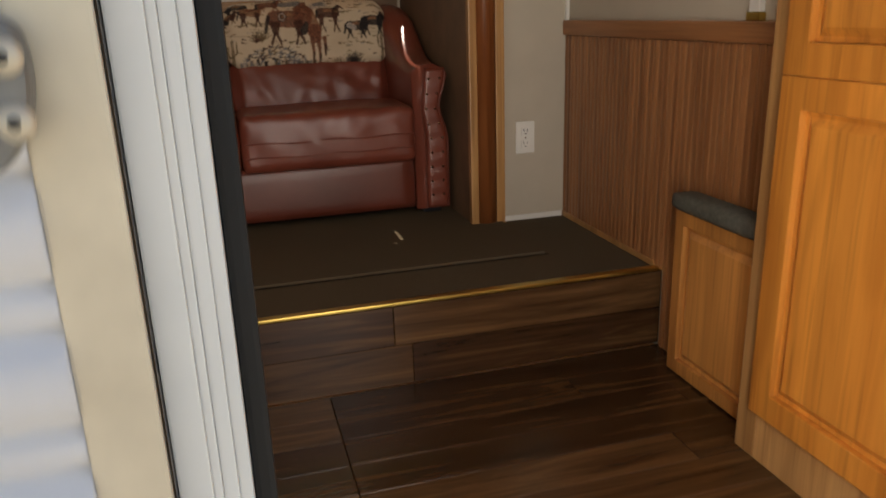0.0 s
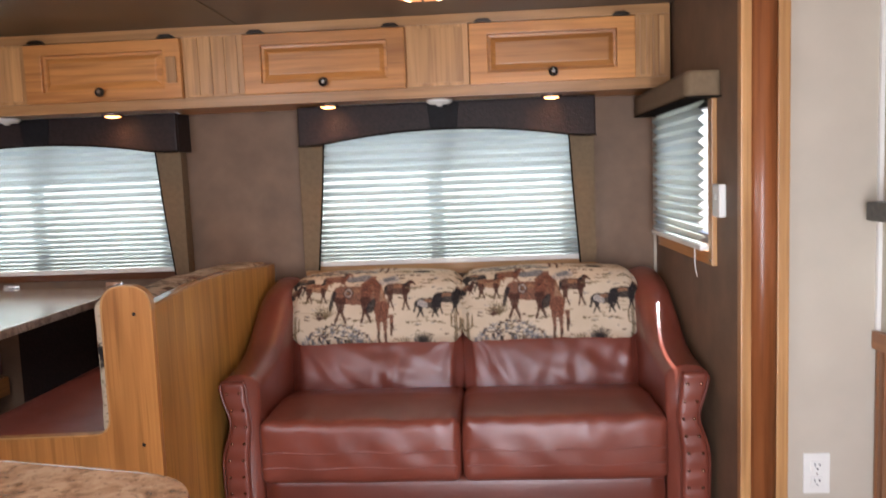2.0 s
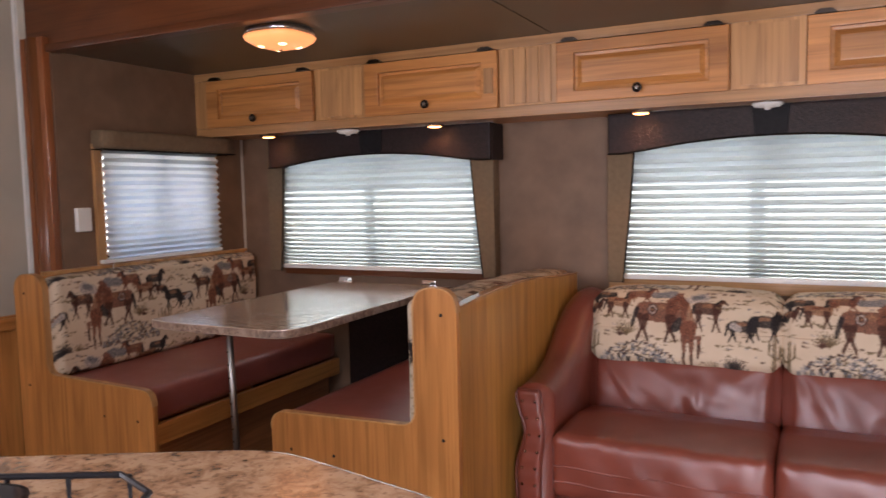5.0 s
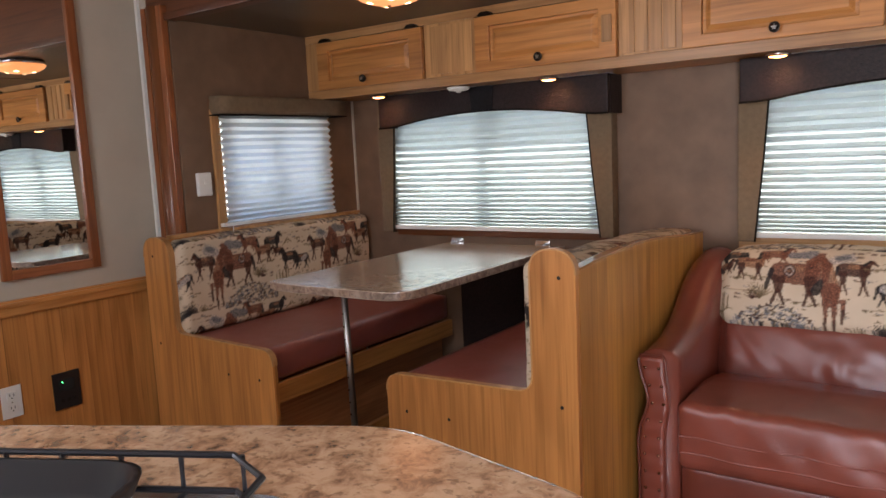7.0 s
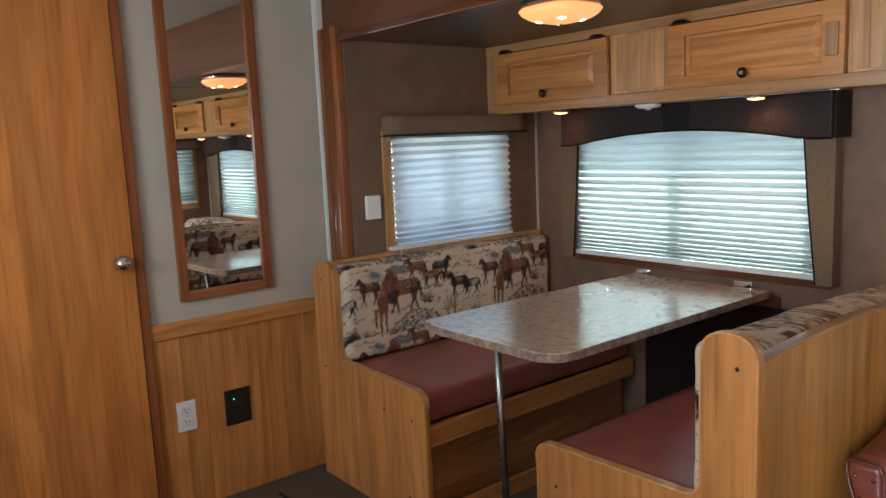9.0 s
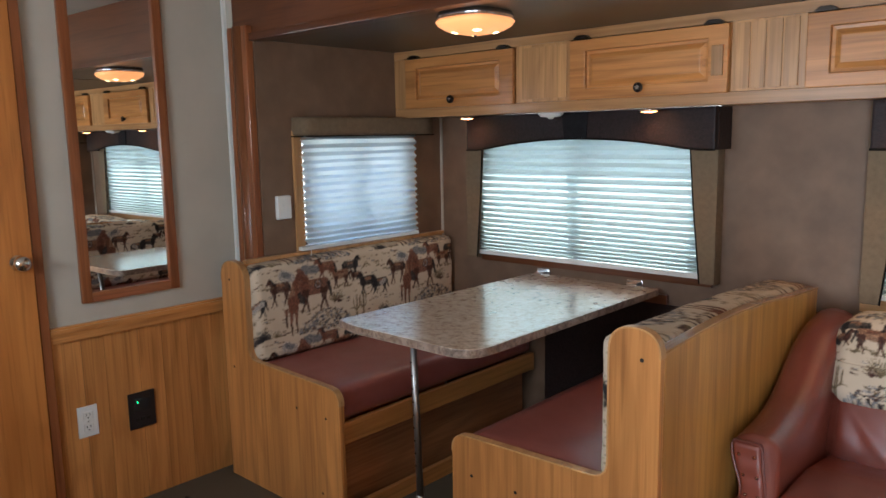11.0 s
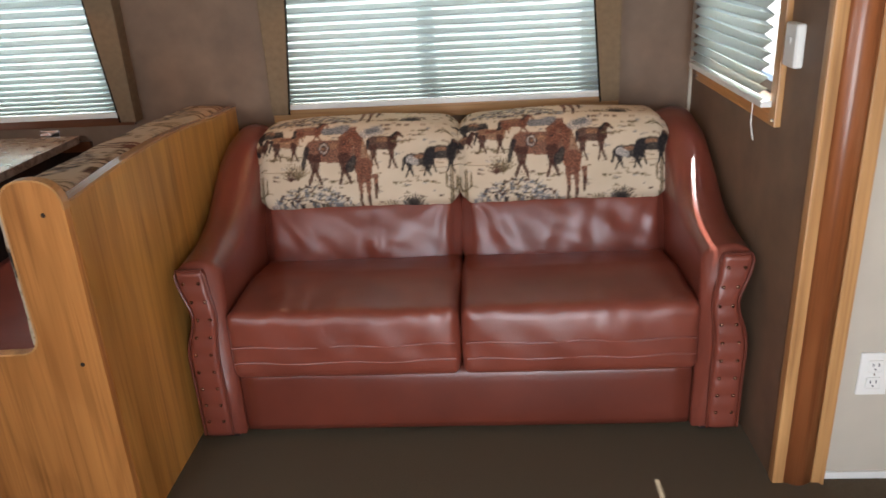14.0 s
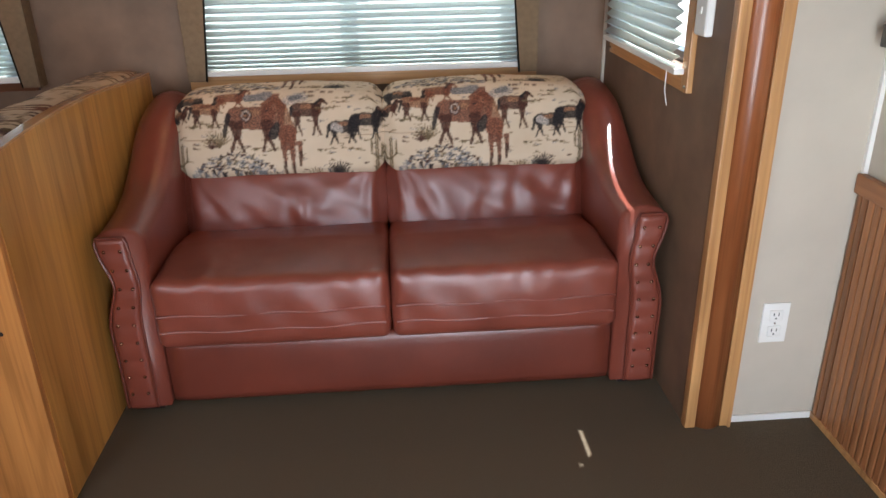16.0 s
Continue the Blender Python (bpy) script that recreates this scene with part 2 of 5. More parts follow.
counter_mat = laminate_mat("granite_pattern_laminate", (0.66, 0.44, 0.27), (0.46, 0.27, 0.15), (0.20, 0.115, 0.07), 0.22)
table_mat = laminate_mat("stone_pattern_laminate", (0.70, 0.60, 0.475), (0.57, 0.465, 0.355), (0.37, 0.275, 0.195), 0.25, 0.22)
edge_mat = laminate_mat("laminate_edge", (0.42, 0.33, 0.26), (0.26, 0.19, 0.14), (0.13, 0.09, 0.07), 0.35)


def print_cloth():
    """Cream cloth whose printed inks come from the mesh; alpha says how much ink there is."""
    n = Net("western_print_cloth")
    at = n.node("ShaderNodeVertexColor")
    at.layer_name = "print"
    base = n.coord()
    fine = n.noise(base, 210.0, 4.0, 0.7, 0.6)
    tone = n.ramp(fine, [(0.32, (0.45, 0.42, 0.40)), (0.50, (1, 1, 1)), (0.68, (2.1, 1.9, 1.7))])
    col = n.mix(at.outputs["Alpha"], at.outputs["Color"], n.mix(1.0, at.outputs["Color"], tone, "MULTIPLY"))
    soil = n.ramp(n.noise(base, 9.0, 3.0), [(0.3, (0.88, 0.86, 0.83)), (0.7, (1, 1, 1))])
    n.set(n.mix(1.0, col, soil, "MULTIPLY"), 0.80, spec=0.2)
    n.bump(n.noise(base, 700.0, 1.0), 0.25, 0.001)
    return n.mat


toile_m = print_cloth()
CLOTH = (0.60, 0.49, 0.355)
INK = {
    "brown": (0.060, 0.024, 0.016), "rust": (0.150, 0.058, 0.034), "tan": (0.235, 0.125, 0.070), "black": (0.020, 0.017, 0.018),
    "blue": (0.150, 0.155, 0.165), "olive": (0.135, 0.100, 0.052), "pale": (0.36, 0.33, 0.30),
}
PRINT_W, PRINT_H = 0.640, 0.290


def print_strokes():
    """The repeat of the print as tapered strokes, in centimetres: grazing and walking horses, cacti, scrub and ground."""
    out = []
    rnd = random.Random(5)

    def st(x0, y0, x1, y1, r0, r1, ink):
        out.append((x0, y0, x1, y1, r0 * 1.25, r1 * 1.25, ink))

    def horse(x, y, w, face, ink, low=1.0, legs=None):
        w *= 1.18
        f = face * w
        st(x - 0.34 * f, y + 0.02 * w, x + 0.30 * f, y, 0.17 * w, 0.18 * w, ink)
        st(x + 0.32 * f, y + 0.06 * w, x + 0.52 * f, y + 0.34 * w, 0.12 * w, 0.075 * w, ink)
        st(x + 0.51 * f, y + 0.36 * w, x + 0.68 * f, y + 0.20 * w, 0.075 * w, 0.045 * w, ink)
        st(x + 0.30 * f, y + 0.20 * w, x + 0.46 * f, y + 0.40 * w, 0.05 * w, 0.03 * w, "black")
        st(x - 0.50 * f, y + 0.06 * w, x - 0.60 * f, y - 0.32 * w, 0.05 * w, 0.03 * w, "black")
        for k, (a, b) in enumerate(((-0.40, -0.46), (-0.26, -0.20), (0.24, 0.20), (0.36, 0.44))):
            kn = x + a * f + 0.04 * f * (-1) ** k
            st(x + a * f, y - 0.10 * w, kn, y - 0.36 * w * low, 0.062 * w, 0.036 * w, legs or ink)
            st(kn, y - 0.36 * w * low, x + b * f, y - 0.64 * w * low, 0.034 * w, 0.026 * w, legs or ink)
        st(x - 0.16 * f, y + 0.10 * w, x + 0.12 * f, y + 0.12 * w, 0.055 * w, 0.05 * w, "tan" if ink != "tan" else "rust")

    def fan(x, y, r, count, ink, spread=2.4, wide=0.16):
        for k in range(count):
            a = math.pi / 2 + spread * (k / (count - 1) - 0.5)
            q = r * rnd.uniform(0.7, 1.0)
            st(x, y, x + q * math.cos(a), y + q * math.sin(a), wide * 1.4, wide * 0.6, ink)

    def cactus(x, y, h, ink):
        for d in (-0.28, 0.28):
            st(x + d, y, x + d, y + h, 0.20, 0.16, ink)
        for side in (-1, 1):
            st(x, y + h * 0.30, x + side * 1.5, y + h * 0.40, 0.22, 0.22, ink)
            st(x + side * 1.5, y + h * 0.40, x + side * 1.7, y + h * 0.85, 0.26, 0.18, ink)

    def ground(x, y, w, ink, rows=3):
        for k in range(rows * 4):
            a = x + rnd.uniform(-0.5, 0.5) * w
            b = y + rnd.uniform(-0.35, 0.35) * rows * 0.5
            st(a, b, a + rnd.uniform(0.6, 2.2), b + rnd.uniform(-0.2, 0.2), rnd.uniform(0.10, 0.24), 0.06, ink)

    for k in range(190):
        x, y, q = rnd.uniform(0, 64), rnd.uniform(0, 29), rnd.uniform(0.4, 2.4)
        st(x, y, x + q, y + rnd.uniform(-0.35, 0.45), rnd.uniform(0.08, 0.26), 0.06, rnd.choice(("olive", "olive", "brown", "pale", "blue")))
    # far herd at the top
    horse(4.6, 25.0, 7.0, -1, "black")
    horse(1.5, 20.5, 5.0, 1, "brown", 0.7)
    horse(10.2, 21.8, 7.4, 1, "tan", 1.0, "brown")
    horse(17.5, 26.0, 7.4, 1, "rust", 0.7)
    ground(9.0, 17.0, 12.0, "olive", 4)
    # the two large horses and the dark one behind
    horse(41.0, 20.6, 7.6, 1, "brown", 1.25)
    ground(29.0, 9.4, 11.0, "olive", 3)
    horse(24.3, 18.6, 12.5, 1, "rust", 1.0, "brown")
    for k in range(3):
        for s_ in range(8):
            a0, a1 = s_ * 0.785, s_ * 0.785 + 0.785
            q = 0.7 + 0.55 * k
            st(22.4 + q * math.cos(a0), 19.6 + q * math.sin(a0), 22.4 + q * math.cos(a1), 19.6 + q * math.sin(a1), 0.13, 0.13, "pale" if k % 2 else "black")
    st(23.0, 25.6, 29.0, 26.2, 1.3, 1.5, "blue")
    st(28.6, 22.5, 31.5, 26.0, 1.2, 1.0, "rust")
    st(33.6, 20.5, 35.0, 14.0, 1.5, 2.2, "tan")
    st(33.2, 21.5, 33.0, 17.2, 1.1, 0.8, "rust")
    st(34.8, 13.6, 35.4, 11.0, 2.4, 1.6, "rust")
    for x, low in ((33.5, 1.2), (36.0, 0.6), (38.4, 4.2)):
        st(x, 11.0, x + 0.25, low + 4.0, 0.75, 0.42, "rust")
        st(x + 0.25, low + 4.0, x - 0.1, low, 0.42, 0.30, "brown")
    st(30.6, 14.0, 31.8, 16.5, 1.2, 0.8, "black")
    st(35.5, 24.0, 39.2, 25.2, 1.5, 1.8, "pale")
    st(36.4, 24.8, 38.8, 25.6, 0.8, 0.9, "blue")
    ground(35.5, 1.6, 10.0, "brown", 3)
    # the dark pair running
    ground(50.5, 8.6, 14.0, "olive", 3)
    horse(52.0, 15.2, 7.2, 1, "black", 0.85)
    st(49.2, 15.5, 51.0, 14.6, 0.9, 0.9, "pale")
    horse(59.2, 17.0, 7.6, 1, "black", 0.95)
    for k in range(7):
        st(57.5 + k * 0.6, 23.5 + 0.3 * (k % 3), 60.0 + k * 0.5, 25.5 - 0.5 * k, 0.14, 0.10, "olive")
    ground(46.5, 21.0, 6.0, "olive", 2)
    ground(52.5, 24.6, 5.0, "olive", 1)
    ground(46.0, 27.6, 14.0, "brown", 2)
    # scrub, cacti and stones in front
    fan(13.8, 10.6, 5.6, 11, "olive", 2.0)
    fan(11.6, 10.4, 3.0, 7, "brown", 2.6)
    fan(49.8, 0.9, 4.8, 15, "black", 2.9, 0.22)
    fan(43.4, 1.0, 3.0, 9, "olive", 2.8)
    cactus(2.0, 2.8, 8.8, "olive")
    cactus(62.2, 3.2, 9.4, "olive")
    for k in range(340):
        x = rnd.uniform(3.5, 32.0)
        top = 8.5 * math.sin(math.pi * min(1.0, (x - 3.0) / 29.0)) ** 0.6
        y = rnd.uniform(0.0, 1.0) * top
        a = rnd.uniform(-0.5, 1.0)
        q = rnd.uniform(0.5, 1.8)
        st(x, y, x + q * math.cos(a), y + q * math.sin(a), rnd.uniform(0.14, 0.34), 0.08, rnd.choice(("blue", "blue", "brown", "olive", "pale", "black")))
    return out


STROKES = print_strokes()


def soft_noise(u, v, seed):
    """Smooth random field for numpy arrays."""
    i, j = np.floor(u), np.floor(v)
    fu, fv = u - i, v - j
    fu, fv = fu * fu * (3 - 2 * fu), fv * fv * (3 - 2 * fv)

    def lattice(a, b):
        q = np.sin(a * 127.1 + b * 311.7 + seed * 17.3) * 43758.5453
        return q - np.floor(q)

    low = lattice(i, j) * (1 - fu) + lattice(i + 1, j) * fu
    high = lattice(i, j + 1) * (1 - fu) + lattice(i + 1, j + 1) * fu
    return low * (1 - fv) + high * fv - 0.5


def lay_print(ob, u, v):
    """Lay the printed pattern on a mesh; u and v: metres across and up the cloth, for each vertex."""
    wu = u + 0.0034 * soft_noise(u * 110, v * 110, 1) + 0.0022 * soft_noise(u * 260, v * 260, 2)
    wv = v + 0.0034 * soft_noise(u * 110, v * 110, 3) + 0.0022 * soft_noise(u * 260, v * 260, 4)
    col = np.empty((len(u), 4))
    col[:, :3] = CLOTH
    col[:, 3] = 0.0
    for x0, y0, x1, y1, r0, r1, ink in STROKES:
        ax, ay, bx, by = (0.01 * q for q in (x0, y0, x1, y1))
        px = (wu - ax + PRINT_W / 2) % PRINT_W - PRINT_W / 2
        py = (wv - ay + PRINT_H / 2) % PRINT_H - PRINT_H / 2
        dx, dy = bx - ax, by - ay
        h = np.clip((px * dx + py * dy) / max(dx * dx + dy * dy, 1e-9), 0, 1)
        d = np.hypot(px - dx * h, py - dy * h) - 0.01 * (r0 + (r1 - r0) * h)
        m = np.clip(0.5 - d / 0.0028, 0, 1)[:, None] * 0.93
        col[:, :3] = col[:, :3] * (1 - m) + np.array(INK[ink]) * m
        col[:, 3:] = np.maximum(col[:, 3:] * (1 - 0.5 * m), m)
    layer = ob.data.color_attributes.new("print", "FLOAT_COLOR", "POINT")
    layer.data.foreach_set("color", col.ravel().astype(np.float32))


def verts_of(ob):
    co = np.empty(len(ob.data.vertices) * 3, dtype=np.float32)
    ob.data.vertices.foreach_get("co", co)
    return co.reshape(-1, 3).astype(float)


def blind_mat(name, color, pass_color, amount):
    n = Net(name)
    n.set(n.mix(n.noise(n.coord(), 40.0, 2.0), color, [c * 0.93 for c in color]), 0.8, spec=0.2)
    tr = n.node("ShaderNodeBsdfTranslucent")
    tr.inputs["Color"].default_value = (*pass_color, 1)
    mx = n.node("ShaderNodeMixShader")
    mx.inputs[0].default_value = amount
    n.link(n.b.outputs[0], mx.inputs[1])
    n.link(tr.outputs[0], mx.inputs[2])
    n.link(mx.outputs[0], n.out.inputs[0])
    return n.mat


blind_m = blind_mat("pleated_shade_cloth", (0.50, 0.52, 0.50), (0.365, 0.420, 0.385), 0.65)
# copies of the shade cloth by window; west pass colour raised to brighten it
blind_east = blind_mat("east_shade_cloth", (0.55, 0.56, 0.53), (0.42, 0.47, 0.42), 0.70)
blind_west_bright = blind_mat("brightened_shade_cloth", (0.60, 0.61, 0.60), (0.90, 0.94, 0.94), 0.92)


def glass_mat():
    n = Net("window_glass")
    n.b.inputs["Base Color"].default_value = (1, 1, 1, 1)
    n.b.inputs["Roughness"].default_value = 0.02
    n.b.inputs["Transmission Weight"].default_value = 1.0
    n.b.inputs["IOR"].default_value = 1.45
    return n.mat


glass = glass_mat()
mirror_m = plain("mirror_silver", (0.86, 0.88, 0.87), 0.01, 1.0, 0.0)


def glow(name, color, strength):
    n = Net(name)
    n.set(color, 0.4)
    n.b.inputs["Emission Color"].default_value = (*color, 1)
    n.b.inputs["Emission Strength"].default_value = strength
    return n.mat


lamp_glass = glow("frosted_lamp_glass", (1.0, 0.36, 0.11), 0.31)
bulb_glow = glow("lamp_bulb", (1.0, 0.62, 0.28), 1.9)
puck_glow = glow("puck_lens", (1.0, 0.36, 0.09), 3.6)
led_green = glow("green_led", (0.1, 0.9, 0.2), 2.0)

# ---------------------------------------------------------------- building helpers
BASES = {}


def thing(name, loc, label, category, group="", kind=""):
    e = new(name)
    e.empty_display_size = 0.05
    e.location = loc
    BASES[e.name] = Matrix.Translation(loc)
    return tagged(e, label, category, group, kind)


def finish(name, bm, mat, smooth=False):
    bm.normal_update()
    me = bpy.data.meshes.new(name)
    bm.to_mesh(me)
    bm.free()
    me.materials.append(mat)
    if smooth:
        me.polygons.foreach_set("use_smooth", [True] * len(me.polygons))
    return me


def part(name, bm, mat, parent, label="", smooth=False):
    """A mesh built in world places, hung under a thing or a part."""
    ob = new(name, finish(name, bm, mat, smooth))
    ob.parent = parent
    if parent.name in BASES:
        ob.matrix_parent_inverse = BASES[parent.name].inverted()
    if label:
        ob["label"] = label
    return ob


def solid(name, bm, mat, label, category, kind="", group="", smooth=False):
    return tagged(new(name, finish(name, bm, mat, smooth)), label, category, group, kind)


def box(x0, x1, y0, y1, z0, z1, bevel=0.0, seg=2, bm=None):
    out = bm or bmesh.new()
    b = bmesh.new()
    bmesh.ops.create_cube(b, size=1.0)
    bmesh.ops.scale(b, vec=(abs(x1 - x0), abs(y1 - y0), abs(z1 - z0)), verts=b.verts)
    bmesh.ops.translate(b, vec=((x0 + x1) / 2, (y0 + y1) / 2, (z0 + z1) / 2), verts=b.verts)
    if bevel:
        bmesh.ops.bevel(b, geom=b.edges[:], offset=bevel, segments=seg, affect="EDGES", profile=0.7)
    return merge(out, b)


def merge(out, b):
    me = bpy.data.meshes.new("tmp")
    b.to_mesh(me)
    b.free()
    out.from_mesh(me)
    bpy.data.meshes.remove(me)
    return out


def prism(points, axis, lo, hi, bevel=0.0, bm=None):
    """A plane outline pushed along an axis. Outline in the two other axes, in order."""
    out = bm or bmesh.new()
    b = bmesh.new()

    def at(p, w):
        return {"x": (w, p[0], p[1]), "y": (p[0], w, p[1]), "z": (p[0], p[1], w)}[axis]

    a = [b.verts.new(at(p, lo)) for p in points]
    c = [b.verts.new(at(p, hi)) for p in points]
    k = len(points)
    caps = [b.faces.new(a), b.faces.new(c)]
    for i in range(k):
        b.faces.new((a[i], a[(i + 1) % k], c[(i + 1) % k], c[i]))
    bmesh.ops.recalc_face_normals(b, faces=b.faces)
    if bevel:
        edges = [e for f in caps for e in f.edges]
        bmesh.ops.bevel(b, geom=edges, offset=bevel, segments=2, affect="EDGES", profile=0.7)
    return merge(out, b)


def rounded(points, radii, steps=6):
    """An outline with its corners rounded."""
    res = []
    k = len(points)
    for i, p in enumerate(points):
        r = radii[i] if isinstance(radii, (list, tuple)) else radii
        p = Vector(p)
        if not r:
            res.append(tuple(p))
            continue
        a, c = Vector(points[i - 1]) - p, Vector(points[(i + 1) % k]) - p
        a, c = a.normalized() * min(r, a.length * 0.49), c.normalized() * min(r, c.length * 0.49)
        for s in range(steps + 1):
            t = s / steps
            q = (p + a) * (1 - t) ** 2 + p * 2 * t * (1 - t) + (p + c) * t ** 2
            res.append(tuple(q))
    return res


def lathe(profile, at, axis="z", steps=24, bm=None):
    """Profile of (radius, height) turned round an axis through at."""
    out = bm or bmesh.new()
    rings = []
    for r, h in profile:
        ring = []
        for s in range(steps):
            a = 2 * math.pi * s / steps
            p = (r * math.cos(a), r * math.sin(a), h)
            p = {"z": p, "y": (p[0], p[2], p[1]), "x": (p[2], p[0], p[1])}[axis]
            ring.append(out.verts.new(Vector(p) + Vector(at)))
        rings.append(ring)
    for a, b in zip(rings, rings[1:]):
        for s in range(steps):
            out.faces.new((a[s], a[(s + 1) % steps], b[(s + 1) % steps], b[s]))
    for ring in (rings[0], rings[-1]):
        out.faces.new(ring)
    bmesh.ops.recalc_face_normals(out, faces=out.faces)
    return out


def tube(points, r, steps=8, bm=None):
    out = bm or bmesh.new()
    pts = [Vector(p) for p in points]
    rings = []
    for i, p in enumerate(pts):
        d = (pts[min(i + 1, len(pts) - 1)] - pts[max(i - 1, 0)]).normalized()
        side = d.cross(Vector((0, 0, 1)) if abs(d.z) < 0.9 else Vector((1, 0, 0))).normalized()
        up = side.cross(d)
        rings.append([out.verts.new(p + r * (math.cos(2 * math.pi * s / steps) * side + math.sin(2 * math.pi * s / steps) * up)) for s in range(steps)])
    for a, b in zip(rings, rings[1:]):
        for s in range(steps):
            out.faces.new((a[s], a[(s + 1) % steps], b[(s + 1) % steps], b[s]))
    out.faces.new(rings[0])
    out.faces.new(rings[-1])
    bmesh.ops.recalc_face_normals(out, faces=out.faces)
    return out


def pad(x0, x1, y0, y1, z0, z1, r, n=(10, 10, 6), puff=0.0, crease=0.0, shape=None, seed=0.0):
    """A soft block: rounded edges, swollen faces, small creases."""
    b = bmesh.new()
    size = Vector((x1 - x0, y1 - y0, z1 - z0))
    mid = Vector((x0 + x1, y0 + y1, z0 + z1)) / 2
    seen = {}

    def vert(i, j, k):
        key = (i, j, k)
        if key not in seen:
            q = Vector((i / n[0] - 0.5, j / n[1] - 0.5, k / n[2] - 0.5))
            seen[key] = b.verts.new(q)
        return seen[key]

    for a, c, d in ((0, 1, 2), (1, 2, 0), (2, 0, 1)):
        for side in (0, n[d]):
            for i in range(n[a]):
                for j in range(n[c]):
                    ids = []
                    for di, dj in ((0, 0), (1, 0), (1, 1), (0, 1)):
                        g = [0, 0, 0]
                        g[a], g[c], g[d] = i + di, j + dj, side
                        ids.append(vert(*g))
                    b.faces.new(ids)
    half = size / 2
    for v in b.verts:
        q = Vector([2 * c for c in v.co])
        p = Vector([q[i] * half[i] for i in range(3)])
        core = Vector([max(-half[i] + r, min(half[i] - r, p[i])) for i in range(3)])
        off = p - core
        if off.length > 1e-6:
            p = core + off.normalized() * min(r, max(abs(o) for o in off))
        for i in range(3):
            o1, o2 = (i + 1) % 3, (i + 2) % 3
            p[i] += puff * q[i] * (1 - q[o1] ** 2) * (1 - q[o2] ** 2)
        w = p + mid
        if crease:
            f = noise.noise(Vector((w.x * 9 + seed, w.y * 9, w.z * 22))) + 0.6 * noise.noise(Vector((w.x * 28, w.y * 20 + seed, w.z * 28)))
            w += (p.normalized() if p.length else p) * crease * f
        v.co = shape(w, q) if shape else w
    bmesh.ops.recalc_face_normals(b, faces=b.faces)
    return b


def wall(axis, lo, hi, a0, a1, z0, z1, holes=()):
    """A wall of real thickness with openings through it. axis: the one it faces along."""
    b = bmesh.new()
    us = sorted({a0, a1, *(h[0] for h in holes), *(h[1] for h in holes)})
    zs = sorted({z0, z1, *(h[2] for h in holes), *(h[3] for h in holes)})

    def full(i, j):
        if not (0 <= i < len(us) - 1 and 0 <= j < len(zs) - 1):
            return False
        u, z = (us[i] + us[i + 1]) / 2, (zs[j] + zs[j + 1]) / 2
        return not any(h[0] < u < h[1] and h[2] < z < h[3] for h in holes)

    cache = {}

    def vert(w, u, z):
        key = (w, u, z)
        if key not in cache:
            cache[key] = b.verts.new((w, u, z) if axis == "x" else (u, w, z))
        return cache[key]

    for i in range(len(us) - 1):
        for j in range(len(zs) - 1):
            if not full(i, j):
                continue
            u0, u1, v0, v1 = us[i], us[i + 1], zs[j], zs[j + 1]
            for w in (lo, hi):
                b.faces.new((vert(w, u0, v0), vert(w, u1, v0), vert(w, u1, v1), vert(w, u0, v1)))
            for di, dj, p, q in ((-1, 0, (u0, v0), (u0, v1)), (1, 0, (u1, v0), (u1, v1)), (0, -1, (u0, v0), (u1, v0)), (0, 1, (u0, v1), (u1, v1))):
                if not full(i + di, j + dj):
                    b.faces.new((vert(lo, *p), vert(lo, *q), vert(hi, *q), vert(hi, *p)))
    bmesh.ops.recalc_face_normals(b, faces=b.faces)
    return b


def raised_panel(name, axis, face, out, u0, u1, z0, z1, rail, mat, parent, label="", stile=0.0):
    """A frame-and-panel front: a mitred frame and, inside it, a fielded panel. face: where the frame's front lies; out: which way it faces."""
    t = 0.020
    stile = stile or rail
    lo, hi = sorted((face - out * t, face))
    f = wall(axis, lo, hi, u0, u1, z0, z1, [(u0 + stile, u1 - stile, z0 + rail, z1 - rail)])
    sharp = [e for e in f.edges if len(e.link_faces) == 2 and e.calc_face_angle(0) > 1.0]
    bmesh.ops.bevel(f, geom=sharp, offset=0.0035, segments=2, affect="EDGES", profile=0.6)
    frame_ob = part(name, f, mat, parent, label)
    b = bmesh.new()
    rows = []
    for inset, depth in ((0.001, 0.019), (0.001, 0.0135), (0.011, 0.0145), (0.027, 0.0045), (0.031, 0.004)):
        a0, a1, c0, c1 = u0 + stile + inset, u1 - stile - inset, z0 + rail + inset, z1 - rail - inset
        w = face - out * depth
        rows.append([b.verts.new((a, w, c) if axis == "y" else (w, a, c)) for a, c in ((a0, c0), (a1, c0), (a1, c1), (a0, c1))])
    for r0, r1 in zip(rows, rows[1:]):
        for i in range(4):
            b.faces.new((r0[i], r0[(i + 1) % 4], r1[(i + 1) % 4], r1[i]))
    b.faces.new(rows[-1])
    b.faces.new(rows[0])
    bmesh.ops.recalc_face_normals(b, faces=b.faces)
    part("panel", b, mat, frame_ob)
    return frame_ob


# ---------------------------------------------------------------- the large structure
XL, XR = -2.370, 1.565          # long room: end wall and entry side wall
SL, SR = -2.155, 1.185          # slide-out: its two side walls
YB = 4.010                      # slide-out: window wall
YF = 3.020                      # where the slide-out begins
YD = 0.660                      # door wall, inner face
LAND = -0.250                   # entry well
STRIP = 2.345                   # edge of the carpet
TOP, SLIDE_TOP = 2.020, 1.748

# outdoors: unseen ground, pale so that it throws light at the windows
solid("ground", box(-400, 400, -400, 400, -1.0, -0.72), bounce_ground_mat, "unseen ground around the trailer, made pale to bounce light", "ground", "structure")

